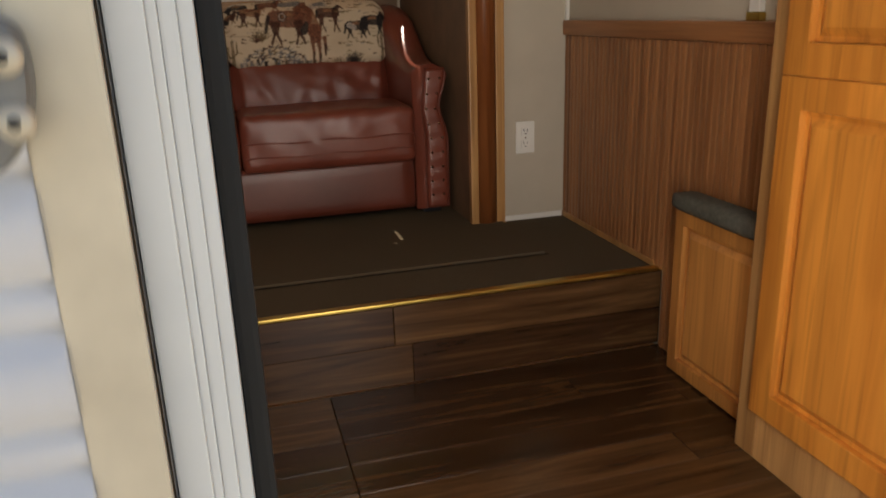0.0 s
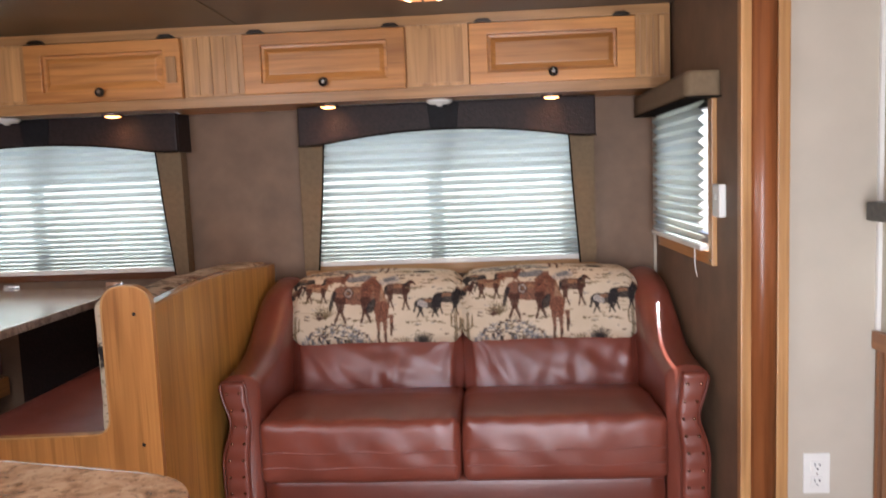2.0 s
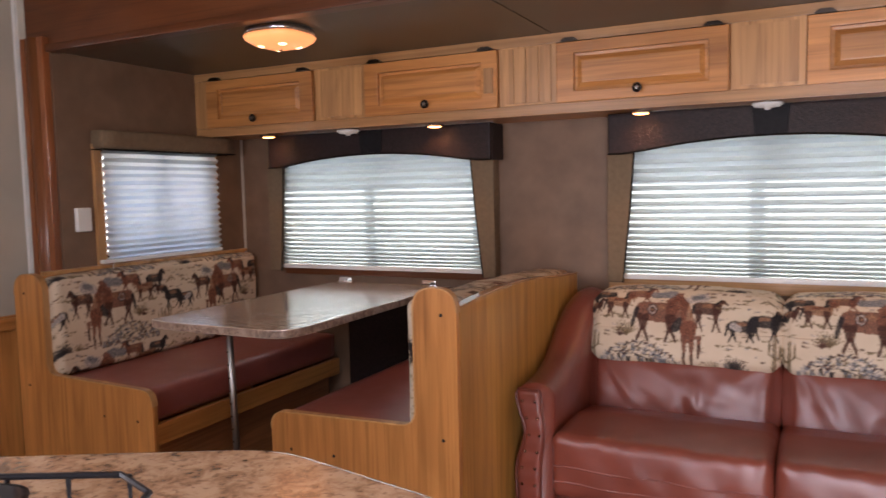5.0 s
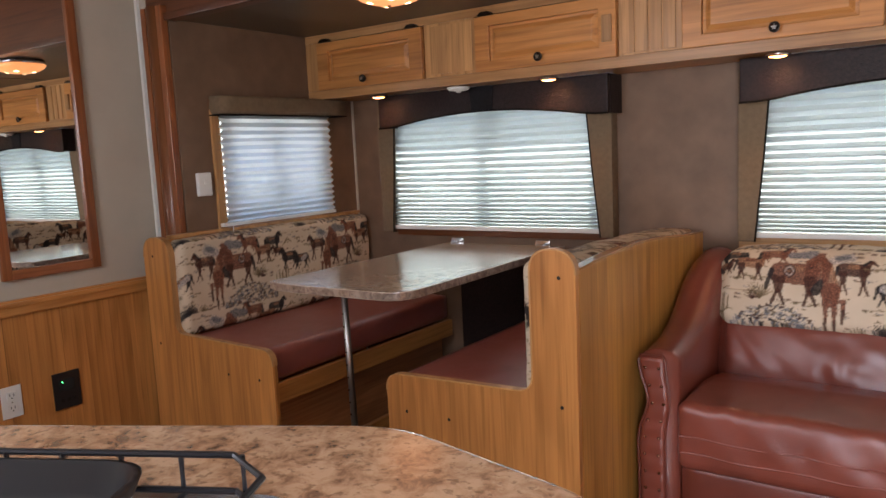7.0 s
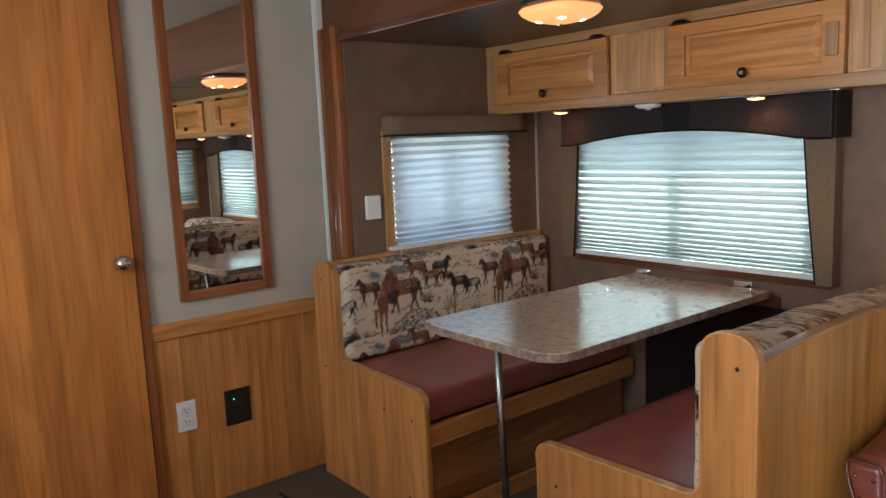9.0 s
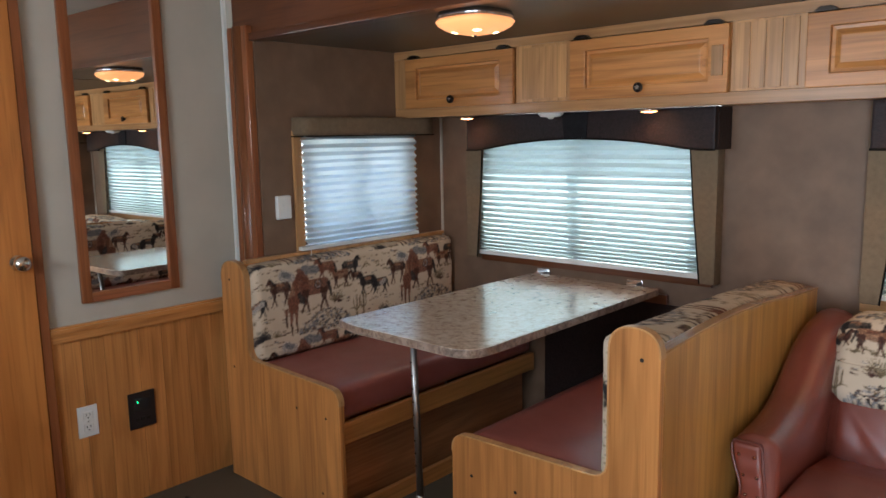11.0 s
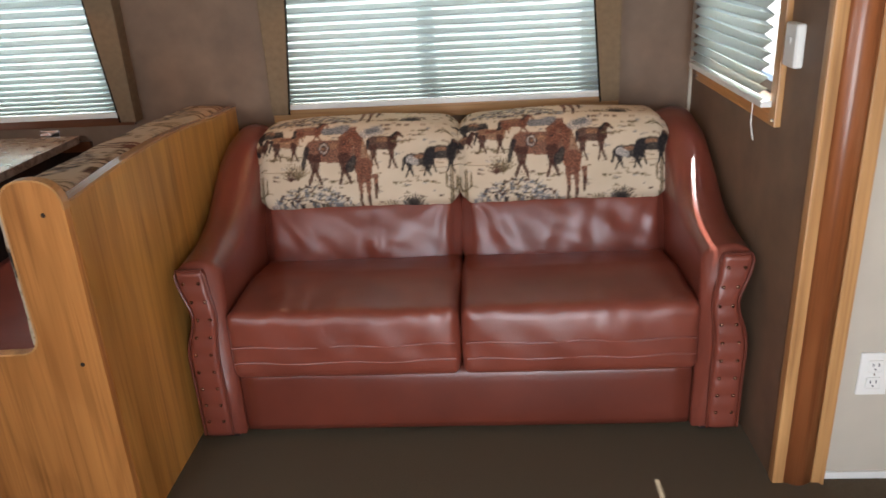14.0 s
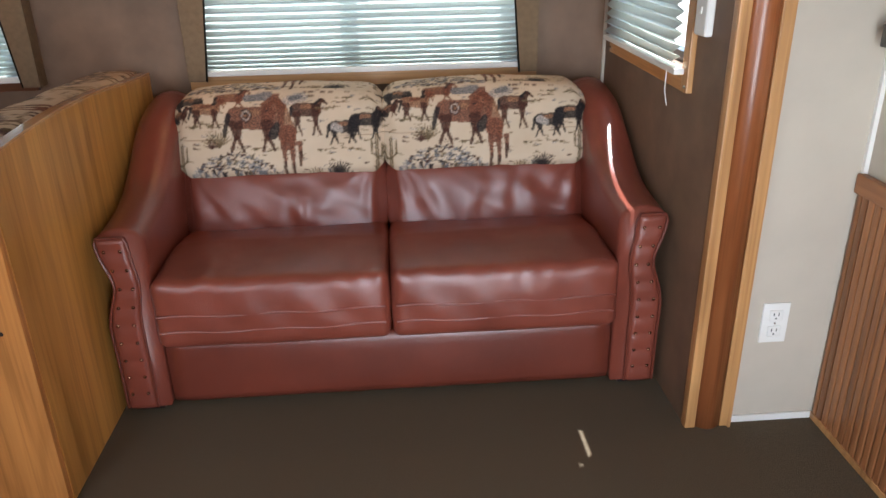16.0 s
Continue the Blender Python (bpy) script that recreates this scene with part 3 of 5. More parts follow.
# carpet
solid("floor", box(XL, XR, STRIP, YB, -0.06, -0.010, 0.002), carpet, "grey-brown cut-pile carpet", "floor", "structure")
solid("floor_apron", box(-2.235, 1.300, 2.600, YB - 0.002, -0.009, 0.0, 0.004), carpet, "grey-brown carpet apron with a seam in painted shadow", "floor", "structure")
# dark strip that paints the shadow gap at the apron's edge
solid("trim_seam_shadow", box(-2.243, 1.308, 2.590, 2.5995, -0.0095, -0.0075, 0.0005), seam_shadow_mat, "dark strip painted as the shadow gap of the carpet apron's seam", "trim", "structure")
solid("wall_sheet_dark", box(-1.530, -0.560, YB - 0.006, YB - 0.0005, 0.0, 0.688, 0.001), cornice_mat, "dark sheet on the wall under the dinette table", "wall panel", "structure")
solid("trim_brass", box(XL, XR, STRIP - 0.012, STRIP + 0.014, -0.012, -0.002, 0.003), brass, "thin brass edging strip along the carpet edge", "trim", "structure")

# window openings: (from, to, sill, head)
WIN_R = (-0.165, 0.915, 0.815, 1.490)
WIN_L = (-1.850, -0.745, 0.815, 1.490)
SIDE_R = (3.250, 3.845, 0.915, 1.385)
SIDE_L = (3.155, 3.760, 0.915, 1.385)
solid("wall_north", wall("y", YB, YB + 0.07, SL - 0.10, SR + 0.10, -0.1, 1.85, [WIN_R, WIN_L]), wall_tan, "mottled taupe vinyl wall with two windows", "wall", "structure")
solid("wall_east_slide", wall("x", SR, SR + 0.07, YF - 0.01, YB, -0.1, 1.85, [SIDE_R]), wall_tan, "mottled taupe vinyl wall with a small window", "wall", "structure")
solid("wall_west_slide", wall("x", SL - 0.07, SL, YF - 0.06, YB, -0.1, 1.85, [SIDE_L]), wall_tan, "mottled taupe vinyl wall with a small window", "wall", "structure")
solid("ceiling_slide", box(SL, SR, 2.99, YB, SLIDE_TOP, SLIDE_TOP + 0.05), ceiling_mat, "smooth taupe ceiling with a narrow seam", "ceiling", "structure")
solid("trim_ceiling_seam", box(-0.398, -0.388, 2.99, 3.70, SLIDE_TOP - 0.003, SLIDE_TOP - 0.0002, 0.001), ceiling_mat, "narrow seam strip on the ceiling", "trim", "structure")
solid("trim_corner_east", box(SR - 0.010, SR - 0.0005, YB - 0.010, YB - 0.0005, 0, SLIDE_TOP), wall_grey, "slim grey corner bead", "trim", "structure")
solid("trim_corner_west", box(SL + 0.0005, SL + 0.010, YB - 0.010, YB - 0.0005, 0, SLIDE_TOP), wall_grey, "slim grey corner bead", "trim", "structure")
solid("roof_slide", box(SL - 0.10, SR + 0.10, YF - 0.05, YB + 0.10, 1.851, 1.90), roof_mat, "white slide-out roof", "roof", "structure")

solid("wall_west", wall("x", XL - 0.06, XL, YD, 2.96, LAND - 0.09, TOP), wall_grey, "pale grey vinyl wall", "wall", "structure")
solid("wall_east", wall("x", XR, XR + 0.06, YD, YF + 0.06, LAND - 0.09, TOP), wall_grey, "pale grey vinyl wall above panelling", "wall", "structure")
solid("wall_north_east", wall("y", YF, YF + 0.05, 1.29, XR, -0.05, TOP), wall_grey, "narrow pale grey vinyl wall beside the slide-out", "wall", "structure")
solid("wall_north_west", wall("y", 2.96, 3.01, XL - 0.06, SL - 0.071, -0.05, TOP), wall_grey, "narrow grey return wall", "wall", "structure")
solid("wall_header", wall("y", 3.00, 3.04, SL - 0.10, SR + 0.12, SLIDE_TOP + 0.052, TOP), wall_grey, "wall above the slide-out opening", "wall", "structure")
solid("ceiling", box(XL - 0.06, XR + 0.06, YD - 0.06, 3.04, TOP + 0.001, TOP + 0.05), wall_grey, "pale vinyl ceiling of the main room", "ceiling", "structure")
DOOR = (0.335, 1.040, LAND, 1.720)
# opening assumed out of view, for the kitchen fill light
FILL_WIN = (-1.55, -0.65, 1.10, 1.60)
solid("wall_south", wall("y", YD - 0.028, YD, XL - 0.06, XR + 0.06, LAND - 0.3, TOP, [DOOR, FILL_WIN]), wall_grey, "pale wall with the entry doorway", "wall", "structure")
solid("floor_kitchen_base", box(XL, 0.18, YD, STRIP - 0.013, -0.10, -0.026), oak_x, "floor deck under the planks", "floor", "structure")
solid("floor_entry_base", box(0.16, XR, YD - 0.05, STRIP + 0.04, LAND - 0.08, LAND - 0.014), oak_x, "floor deck of the entry well", "floor", "structure")
solid("riser_base", box(0.16, XR, STRIP + 0.004, STRIP + 0.03, LAND, -0.062), oak_x, "step riser backing", "riser", "structure")


def casing(name, x0, x1, y, z0, z1, label, edge, centre):
    """An upright moulded casing: two pale beads with a rosy rounded middle."""
    e = thing(name, ((x0 + x1) / 2, y, z0), label, "trim", kind="structure")
    w = x1 - x0
    part("bead", box(x0, x0 + w * 0.22, y - 0.030, y, z0, z1, 0.004), edge, e)
    part("bead", box(x1 - w * 0.25, x1, y - 0.030, y, z0, z1, 0.004), edge, e)
    mid = [(x0 + w * 0.22, y - 0.002)]
    for s in range(9):
        a = s / 8
        mid.append((x0 + w * (0.22 + 0.53 * a), y - 0.026 - 0.016 * math.sin(math.pi * a)))
    mid.append((x0 + w * 0.75, y - 0.002))
    part("moulding", prism(mid, "z", z0, z1), centre, e, "rounded moulding", True)
    return e


casing("trim_east_casing", 1.183, 1.312, YF - 0.003, -0.008, TOP - 0.002, "rosy oak moulded casing at the slide-out edge", oak_pale, oak_rosy)
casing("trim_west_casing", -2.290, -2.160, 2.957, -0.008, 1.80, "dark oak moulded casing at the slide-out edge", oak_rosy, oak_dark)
solid("trim_west_bead", box(-2.352, -2.338, 2.945, 2.9595, 0, TOP), white_plastic, "slim pale corner bead", "trim", "structure")
solid("trim_east_bead", box(XR - 0.012, XR - 0.0005, YF - 0.012, YF - 0.0005, 0.70, TOP), white_plastic, "slim white corner bead", "trim", "structure")
solid("trim_east_base", box(1.312, XR - 0.001, YF - 0.008, YF - 0.0005, -0.010, 0.010, 0.002), white_plastic, "thin white bead at the carpet", "trim", "structure")

hd = thing("trim_header", (-0.4, 2.96, 1.75), "oak beam across the slide-out opening", "beam", kind="structure")
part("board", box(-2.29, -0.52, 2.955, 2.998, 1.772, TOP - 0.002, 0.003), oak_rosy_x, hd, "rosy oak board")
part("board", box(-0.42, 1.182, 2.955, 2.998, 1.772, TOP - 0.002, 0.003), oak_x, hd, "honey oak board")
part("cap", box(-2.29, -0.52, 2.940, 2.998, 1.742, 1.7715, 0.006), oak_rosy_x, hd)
part("cap", box(-0.42, 1.182, 2.940, 2.998, 1.742, 1.7715, 0.006), oak_pale_x, hd, "pale oak cap")
part("joint_block", box(-0.5195, -0.4205, 2.936, 2.998, 1.738, TOP - 0.003, 0.004), oak_pale_x, hd, "pale oak joint block")


# ---------------------------------------------------------------- windows
def pleats(axis, face, out, u0, u1, z0, z1, pitch, depth, wave=0.0, gather=1.0):
    """A pleated shade: a zigzag sheet with real folds, closer and deeper towards the bottom where the cloth gathers."""
    b = bmesh.new()
    k = max(4, int(round((z1 - z0) / pitch))) * 2
    cols = 18
    steps = [1.0 + (gather - 1.0) * (j / (k - 1)) ** 1.3 for j in range(k)]
    rows = []
    z = z1
    for j in range(k + 1):
        w = face + out * (depth * (1.0 + 0.3 * (1.0 - steps[min(j, k - 1)])) if j % 2 else 0.0)
        row = []
        for i in range(cols + 1):
            u = u0 + (u1 - u0) * i / cols
            zz = z + wave * noise.noise(Vector((u * 2.2, j * 0.35, 3.1)))
            row.append(b.verts.new((u, w, zz) if axis == "y" else (w, u, zz)))
        rows.append(row)
        if j < k:
            z -= (z1 - z0) * steps[j] / sum(steps)
    for r0, r1 in zip(rows, rows[1:]):
        for i in range(cols):
            b.faces.new((r0[i], r0[i + 1], r1[i + 1], r1[i]))
    bmesh.ops.recalc_face_normals(b, faces=b.faces)
    return b


def oriented(axis, a0, a1, w0, w1, z0, z1, bevel=0.0, bm=None):
    lo, hi = sorted((w0, w1))
    return box(a0, a1, lo, hi, z0, z1, bevel, 2, bm) if axis == "y" else box(lo, hi, a0, a1, z0, z1, bevel, 2, bm)


def sash(name, axis, inner, out, hole, bars, label):
    """Outer window: aluminium frame, mullion and panes in the wall's outer half. out: away from the room."""
    u0, u1, z0, z1 = hole
    w0, w1 = inner + out * 0.040, inner + out * 0.078
    mid = (u0 + u1) / 2
    loc = (mid, inner, z0) if axis == "y" else (inner, mid, z0)
    e = thing(name, loc, label, "window", kind="structure")
    f = bmesh.new()
    t = 0.028
    oriented(axis, u0, u0 + t, w0, w1, z0, z1, 0.002, f)
    oriented(axis, u1 - t, u1, w0, w1, z0, z1, 0.002, f)
    oriented(axis, u0 + t, u1 - t, w0, w1, z0, z0 + t, 0.002, f)
    oriented(axis, u0 + t, u1 - t, w0, w1, z1 - t, z1, 0.002, f)
    part("window_frame", f, black_plastic, e, "dark window frame")
    edges = [u0 + t] + [b for b in bars] + [u1 - t]
    for b in bars:
        part("mullion", oriented(axis, b - 0.022, b + 0.022, w0 + out * 0.010, w1 - out * 0.010, z0 + t, z1 - t, 0.002), black_plastic, e)
    for a, b in zip(edges, edges[1:]):
        ob = part("pane", oriented(axis, a, b, w0 + out * 0.017, w0 + out * 0.021, z0 + t, z1 - t), glass, e)
        ob.visible_shadow = False
    return e


sash("window_1", "y", YB, 1, WIN_R, [0.362], "sliding window behind a pleated shade")
sash("window_2", "y", YB, 1, WIN_L, [-1.312], "sliding window behind a pleated shade")
sash("window_3", "x", SR, 1, SIDE_R, [], "small side window behind a pleated shade")
# unseen window, added as the source of the kitchen fill
sash("window_assumed", "y", YD, -1, FILL_WIN, [-1.10], "assumed, unseen sliding window that lets in the kitchen fill light")
sash("window_4", "x", SL, -1, SIDE_L, [3.46], "small side window behind a pleated shade")


def big_blind(x0, x1):
    e = thing("pleated_shade", ((x0 + x1) / 2, YB - 0.01, 0.815), "white pleated day shade lowered over the wide window", "window shade", "pleated shades")
    part("cloth", pleats("y", YB - 0.020, -1, x0, x1, 0.833, 1.428, 0.0270, 0.015, 0.0012, 0.36), blind_m, e)
    part("bottom_rail", box(x0, x1, YB - 0.040, YB - 0.014, 0.813, 0.832, 0.004), white_plastic, e, "white bottom rail")
    part("head_rail", box(x0, x1, YB - 0.042, YB - 0.006, 1.4285, 1.4515, 0.003), white_plastic, e)
    return e


big_blind(-0.200, 0.880)
big_blind(-1.885, -0.780)


def side_blind(axis_face, out, y0, y1, z0, cloth, label):
    e = thing("pleated_shade", (axis_face, (y0 + y1) / 2, z0), label, "window shade", "pleated shades")
    part("cloth", pleats("x", axis_face + out * 0.012, out, y0, y1, z0 + 0.012, 1.395, 0.030, 0.020, 0.005, 0.7), cloth, e)
    lo, hi = sorted((axis_face + out * 0.010, axis_face + out * 0.036))
    part("bottom_rail", box(lo, hi, y0 - 0.030, y1, z0 - 0.004, z0 + 0.011, 0.003), white_plastic, e, "white bottom rail")
    part("head_rail", box(lo, hi, y0, y1, 1.396, 1.415, 0.003), white_plastic, e)
    cord = [(axis_face + out * 0.040, y0 + 0.012, z0), (axis_face + out * 0.042, y0 + 0.006, z0 - 0.05), (axis_face + out * 0.04, y0 - 0.012, z0 - 0.085)]
    part("cord", tube(cord, 0.0015, 6), white_plastic, e)
    return e


side_blind(SR - 0.012, -1, 3.240, 3.870, 0.9185, blind_east, "white pleated shade, not quite lowered, over the side window")
side_blind(SL + 0.012, 1, 3.138, 3.792, 0.915, blind_west_bright, "white pleated shade lowered over the side window")


def side_frame(name, face, out, y0, y1, z0, z1):
    e = thing(name, (face, (y0 + y1) / 2, z0), "plain oak window casing", "trim", kind="structure")
    t = 0.040
    part("stile", oriented("x", y0, y0 + t, face, face + out * 0.016, z0, z1, 0.003), oak_pale, e)
    part("stile", oriented("x", y1 - t, y1, face, face + out * 0.016, z0, z1, 0.003), oak_pale, e)
    part("sill", oriented("x", y0 + t, y1 - t, face, face + out * 0.0155, z0, z0 + t, 0.003), oak_y, e)
    for y in (y0 + 0.012, y1 - 0.012):
        part("screw", lathe([(0.005, 0.0), (0.004, out * 0.003)], (face + out * 0.016, y, z0 + 0.015), "x", 10), chrome, e)


side_frame("trim_window_east", SR, -1, 3.200, 3.900, 0.868, 1.40)
side_frame("trim_window_west", SL, 1, 3.112, 3.812, 0.872, 1.40)


def box_valance(face, out, y0, y1, z0, z1, d):
    lo, hi = sorted((face + out * 0.001, face + out * d))
    e = thing("box_valance", (face, (y0 + y1) / 2, z0), "tan linen-covered box valance above the side window", "valance", "side valances")
    part("cover", pad(lo, hi, y0, y1, z0, z1, 0.006, (6, 12, 6), 0.002), tan_cloth, e, "", True)
    part("welt", box(lo - 0.0015, hi + 0.0015, y0 - 0.0015, y1 + 0.0015, z0 - 0.004, z0 + 0.001, 0.001), piping_mat, e, "dark lower welt")


box_valance(SR, -1, 3.160, 3.935, 1.368, 1.443, 0.095)
box_valance(SL, 1, 3.112, 3.872, 1.378, 1.455, 0.080)


def cornice(x0, x1, z_top, z_end, z_mid, tuck):
    """An arched padded cornice with a dark tuck in the middle."""
    e = thing("window_cornice", ((x0 + x1) / 2, 3.93, z_end), "arched dark brown embossed leather cornice over the wide window", "cornice", "cornices")
    y0, y1 = 3.862, YB - 0.001
    k = 20

    def low(x):
        u = abs((x - (x0 + x1) / 2) / ((x1 - x0) / 2))
        u = min(1.0, u / 0.86)
        return z_mid + (z_end - z_mid) * u ** 2.0

    pts = [(x0, z_top), (x1, z_top)] + [(x1 + (x0 - x1) * i / k, low(x1 + (x0 - x1) * i / k)) for i in range(k + 1)]
    part("face", prism(pts, "y", y0, y0 + 0.03, 0.008), cornice_mat, e)
    part("return", box(x0, x0 + 0.02, y0 + 0.030, y1, z_end, z_top, 0.004), cornice_mat, e)
    part("return", box(x1 - 0.02, x1, y0 + 0.030, y1, z_end, z_top, 0.004), cornice_mat, e)
    tp = [(tuck - 0.062, z_top - 0.001), (tuck + 0.062, z_top - 0.001), (tuck + 0.052, low(tuck) + 0.003), (tuck - 0.052, low(tuck) + 0.003)]
    part("tuck", prism(tp, "y", y0 - 0.006, y0 - 0.0005, 0.003), cornice_tuck, e, "black gathered tuck")
    welt = [(x0 + (x1 - x0) * i / k, y0 - 0.001, low(x0 + (x1 - x0) * i / k)) for i in range(k + 1)]
    part("welt", tube(welt, 0.004, 6), piping_mat, e)


cornice(-0.226, 0.930, 1.454, 1.303, 1.348, 0.345)
cornice(-1.862, -0.712, 1.454, 1.303, 1.348, -1.285)


def drape(outer, top, bottom):
    """A flat upholstered side panel whose inner edge leans."""
    e = thing("side_drape", (outer, YB - 0.03, 0.80), "tan linen side panel with black piping beside the window", "drape", "side drapes")
    pts = [(outer, 0.800), (bottom, 0.800), (top + (bottom - top) * 0.35, 1.10), (top, 1.31), (top, 1.45), (outer, 1.45)]
    part("panel", prism(pts, "y", YB - 0.060, YB - 0.045, 0.004), tan_cloth, e)
    edge = [(bottom, YB - 0.058, 0.800), (top + (bottom - top) * 0.35, YB - 0.058, 1.10), (top, YB - 0.058, 1.31)]
    part("piping", tube(edge, 0.0035, 6), piping_mat, e)
    part("return", box(outer, outer + (0.006 if top > outer else -0.006), YB - 0.045, YB - 0.001, 0.80, 1.45), tan_cloth, e)


drape(-0.250, -0.146, -0.190)
drape(0.935, 0.836, 0.872)
drape(-1.945, -1.845, -1.880)
drape(-0.735, -0.842, -0.792)
solid("trim_sill_east", box(-0.255, 0.940, YB - 0.022, YB - 0.0005, 0.766, 0.812, 0.004), oak_pale_x, "pale oak sill board under the window", "trim", "structure")
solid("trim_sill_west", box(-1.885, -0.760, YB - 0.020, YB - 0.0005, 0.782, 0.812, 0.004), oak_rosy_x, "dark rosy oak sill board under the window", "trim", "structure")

# ---------------------------------------------------------------- upper cabinets
CY = 3.702


def star_knob(x, z, y, parent):
    part("knob", lathe([(0.006, 0.0), (0.006, -0.012), (0.016, -0.013), (0.0175, -0.018), (0.0165, -0.022), (0.0125, -0.023), (0.0120, -0.0195)], (x, y, z), "y", 20), bronze, parent, "round dark bronze knob with a star", True)
    pts = []
    for s in range(10):
        r = 0.0115 if s % 2 == 0 else 0.0048
        a = math.pi / 2 + s * math.pi / 5
        pts.append((x + r * math.cos(a), z + r * math.sin(a)))
    part("star", prism(pts, "y", y - 0.0235, y - 0.019), chrome, parent, "bright star inlay")


uc = thing("overhead_cabinet", (-0.49, CY, 1.455), "long honey oak overhead cabinet with four raised-panel doors", "cabinet")
part("carcass", box(SL + 0.002, SR - 0.012, CY + 0.022, YB - 0.001, 1.458, SLIDE_TOP - 0.001), oak_x, uc)
part("bottom_rail", box(SL + 0.002, SR - 0.012, CY, CY + 0.0215, 1.452, 1.492, 0.002), oak_pale_x, uc)
part("top_rail", box(SL + 0.002, SR - 0.012, CY, CY + 0.0215, 1.712, SLIDE_TOP - 0.001, 0.002), oak_pale_x, uc)
DOORS = [(-2.066, -1.463, -1.781), (-1.198, -0.604, -0.908), (-0.370, 0.225, -0.073), (0.458, 1.048, 0.755)]
gaps = [(SL + 0.002, -2.070, False), (-1.459, -1.202, False), (-0.600, -0.374, True), (0.229, 0.454, False), (1.052, SR - 0.012, True)]
for a, b, fluted in gaps:
    part("stile", box(a, b, CY + 0.0005, CY + 0.0215, 1.4925, 1.7115, 0.001), oak_pale, uc)
    if b - a > 0.1:
        if fluted:
            w = (b - a - 0.03) / 4
            for i in range(4):
                c0 = a + 0.015 + i * w
                part("flute", box(c0, c0 + w - 0.006, CY - 0.005, CY + 0.0003, 1.500, 1.704, 0.002), oak_pale, uc)
        else:
            part("field", box(a + 0.03, b - 0.02, CY - 0.003, CY + 0.0003, 1.505, 1.700, 0.0015), oak_pale, uc)
for a, b, kx in DOORS:
    d = raised_panel("door", "y", CY - 0.020, -1, a, b, 1.490, 1.706, 0.041, oak_x, uc, "raised-panel oak lift-up door", 0.066)
    star_knob(kx, 1.522, CY - 0.020, d)
    for hx in (a + 0.05, b - 0.05):
        part("hinge", prism(rounded([(hx - 0.035, 1.708), (hx + 0.035, 1.708), (hx + 0.018, 1.722), (hx - 0.018, 1.722)], 0.006, 3), "y", CY - 0.024, CY - 0.0005, 0.001), bronze, d, "dark oval hinge")
tab = [o for o in uc.children if o.name.startswith("door")][1]
part("catch", box(-0.655, -0.618, CY - 0.030, CY - 0.0205, 1.545, 1.640, 0.003), oak_pale, tab, "pale wooden tab")


def puck(x, y):
    e = thing("puck_light", (x, y, 1.45), "round white puck light glowing warm under the cabinet", "light", "puck lights")
    part("trim_ring", lathe([(0.040, 1.4515), (0.040, 1.447), (0.034, 1.442), (0.030, 1.444)], (x, y, 0), "z", 24), chrome, e, "", True)
    part("lens", lathe([(0.029, 1.446), (0.027, 1.441), (0.015, 1.438), (0.003, 1.437)], (x, y, 0), "z", 24), puck_glow, e, "warm glowing lens", True)


for px in (-1.795, -0.928, -0.086, 0.756):
    puck(px, 3.790)
    glim = new("puck_lamp", bpy.data.lights.new("puck_lamp", "SPOT"))
    glim.data.energy, glim.data.color = 0.9, (1.0, 0.50, 0.20)
    glim.data.shadow_soft_size, glim.data.spot_size, glim.data.spot_blend = 0.012, radians(160), 1.0
    glim.matrix_world = look((px, 3.790, 1.4355), (px, 3.791, 0.5))
for px in (-1.355, 0.338):
    e = thing("cornice_bracket", (px, 3.79, 1.45), "small white plastic fixture under the cabinet", "fixture", "cabinet fixtures")
    part("body", lathe([(0.050, 1.4515), (0.050, 1.446), (0.040, 1.437), (0.012, 1.434), (0.010, 1.428)], (px, 3.79, 0), "z", 20), white_plastic, e, "", True)


def ceiling_lamp(x, y):
    e = thing("ceiling_light", (x, y, SLIDE_TOP), "rounded square ceiling light with amber frosted glass, lit", "light", "ceiling lights")

    def ring(h, z, k=36, p=3.2):
        pts = []
        for s in range(k):
            a = 2 * math.pi * s / k
            c, q = math.cos(a), math.sin(a)
            r = h / ((abs(c) ** p + abs(q) ** p) ** (1 / p))
            pts.append((x + r * c, y + r * q, z))
        return pts

    def loft(levels):
        b = bmesh.new()
        rows = [[b.verts.new(p) for p in ring(h, z)] for h, z in levels]
        for r0, r1 in zip(rows, rows[1:]):
            for i in range(len(r0)):
                b.faces.new((r0[i], r0[(i + 1) % len(r0)], r1[(i + 1) % len(r0)], r1[i]))
        b.faces.new(rows[0])
        b.faces.new(rows[-1])
        bmesh.ops.recalc_face_normals(b, faces=b.faces)
        return b

    z = SLIDE_TOP
    part("base", loft([(0.100, z - 0.0005), (0.106, z - 0.010), (0.106, z - 0.022), (0.098, z - 0.024)]), steel, e, "brushed nickel base", True)
    part("shade", loft([(0.104, z - 0.0245), (0.110, z - 0.030), (0.102, z - 0.043), (0.080, z - 0.057), (0.045, z - 0.066), (0.010, z - 0.068)]), lamp_glass, e, "amber frosted glass", True)
    part("finial", lathe([(0.006, z - 0.067), (0.006, z - 0.072), (0.002, z - 0.077)], (x, y, 0), "z", 12), chrome, e)
    for dx in (-0.042, 0.042):
        for dy in (-0.042, 0.042):
            part("bulb", lathe([(0.004, z - 0.0545), (0.017, z - 0.0560), (0.015, z - 0.0625), (0.004, z - 0.066)], (x + dx, y + dy, 0), "z", 14), bulb_glow, e, "bright bulb spot", True)


ceiling_lamp(0.337, 3.155)
ceiling_lamp(-1.175, 3.115)

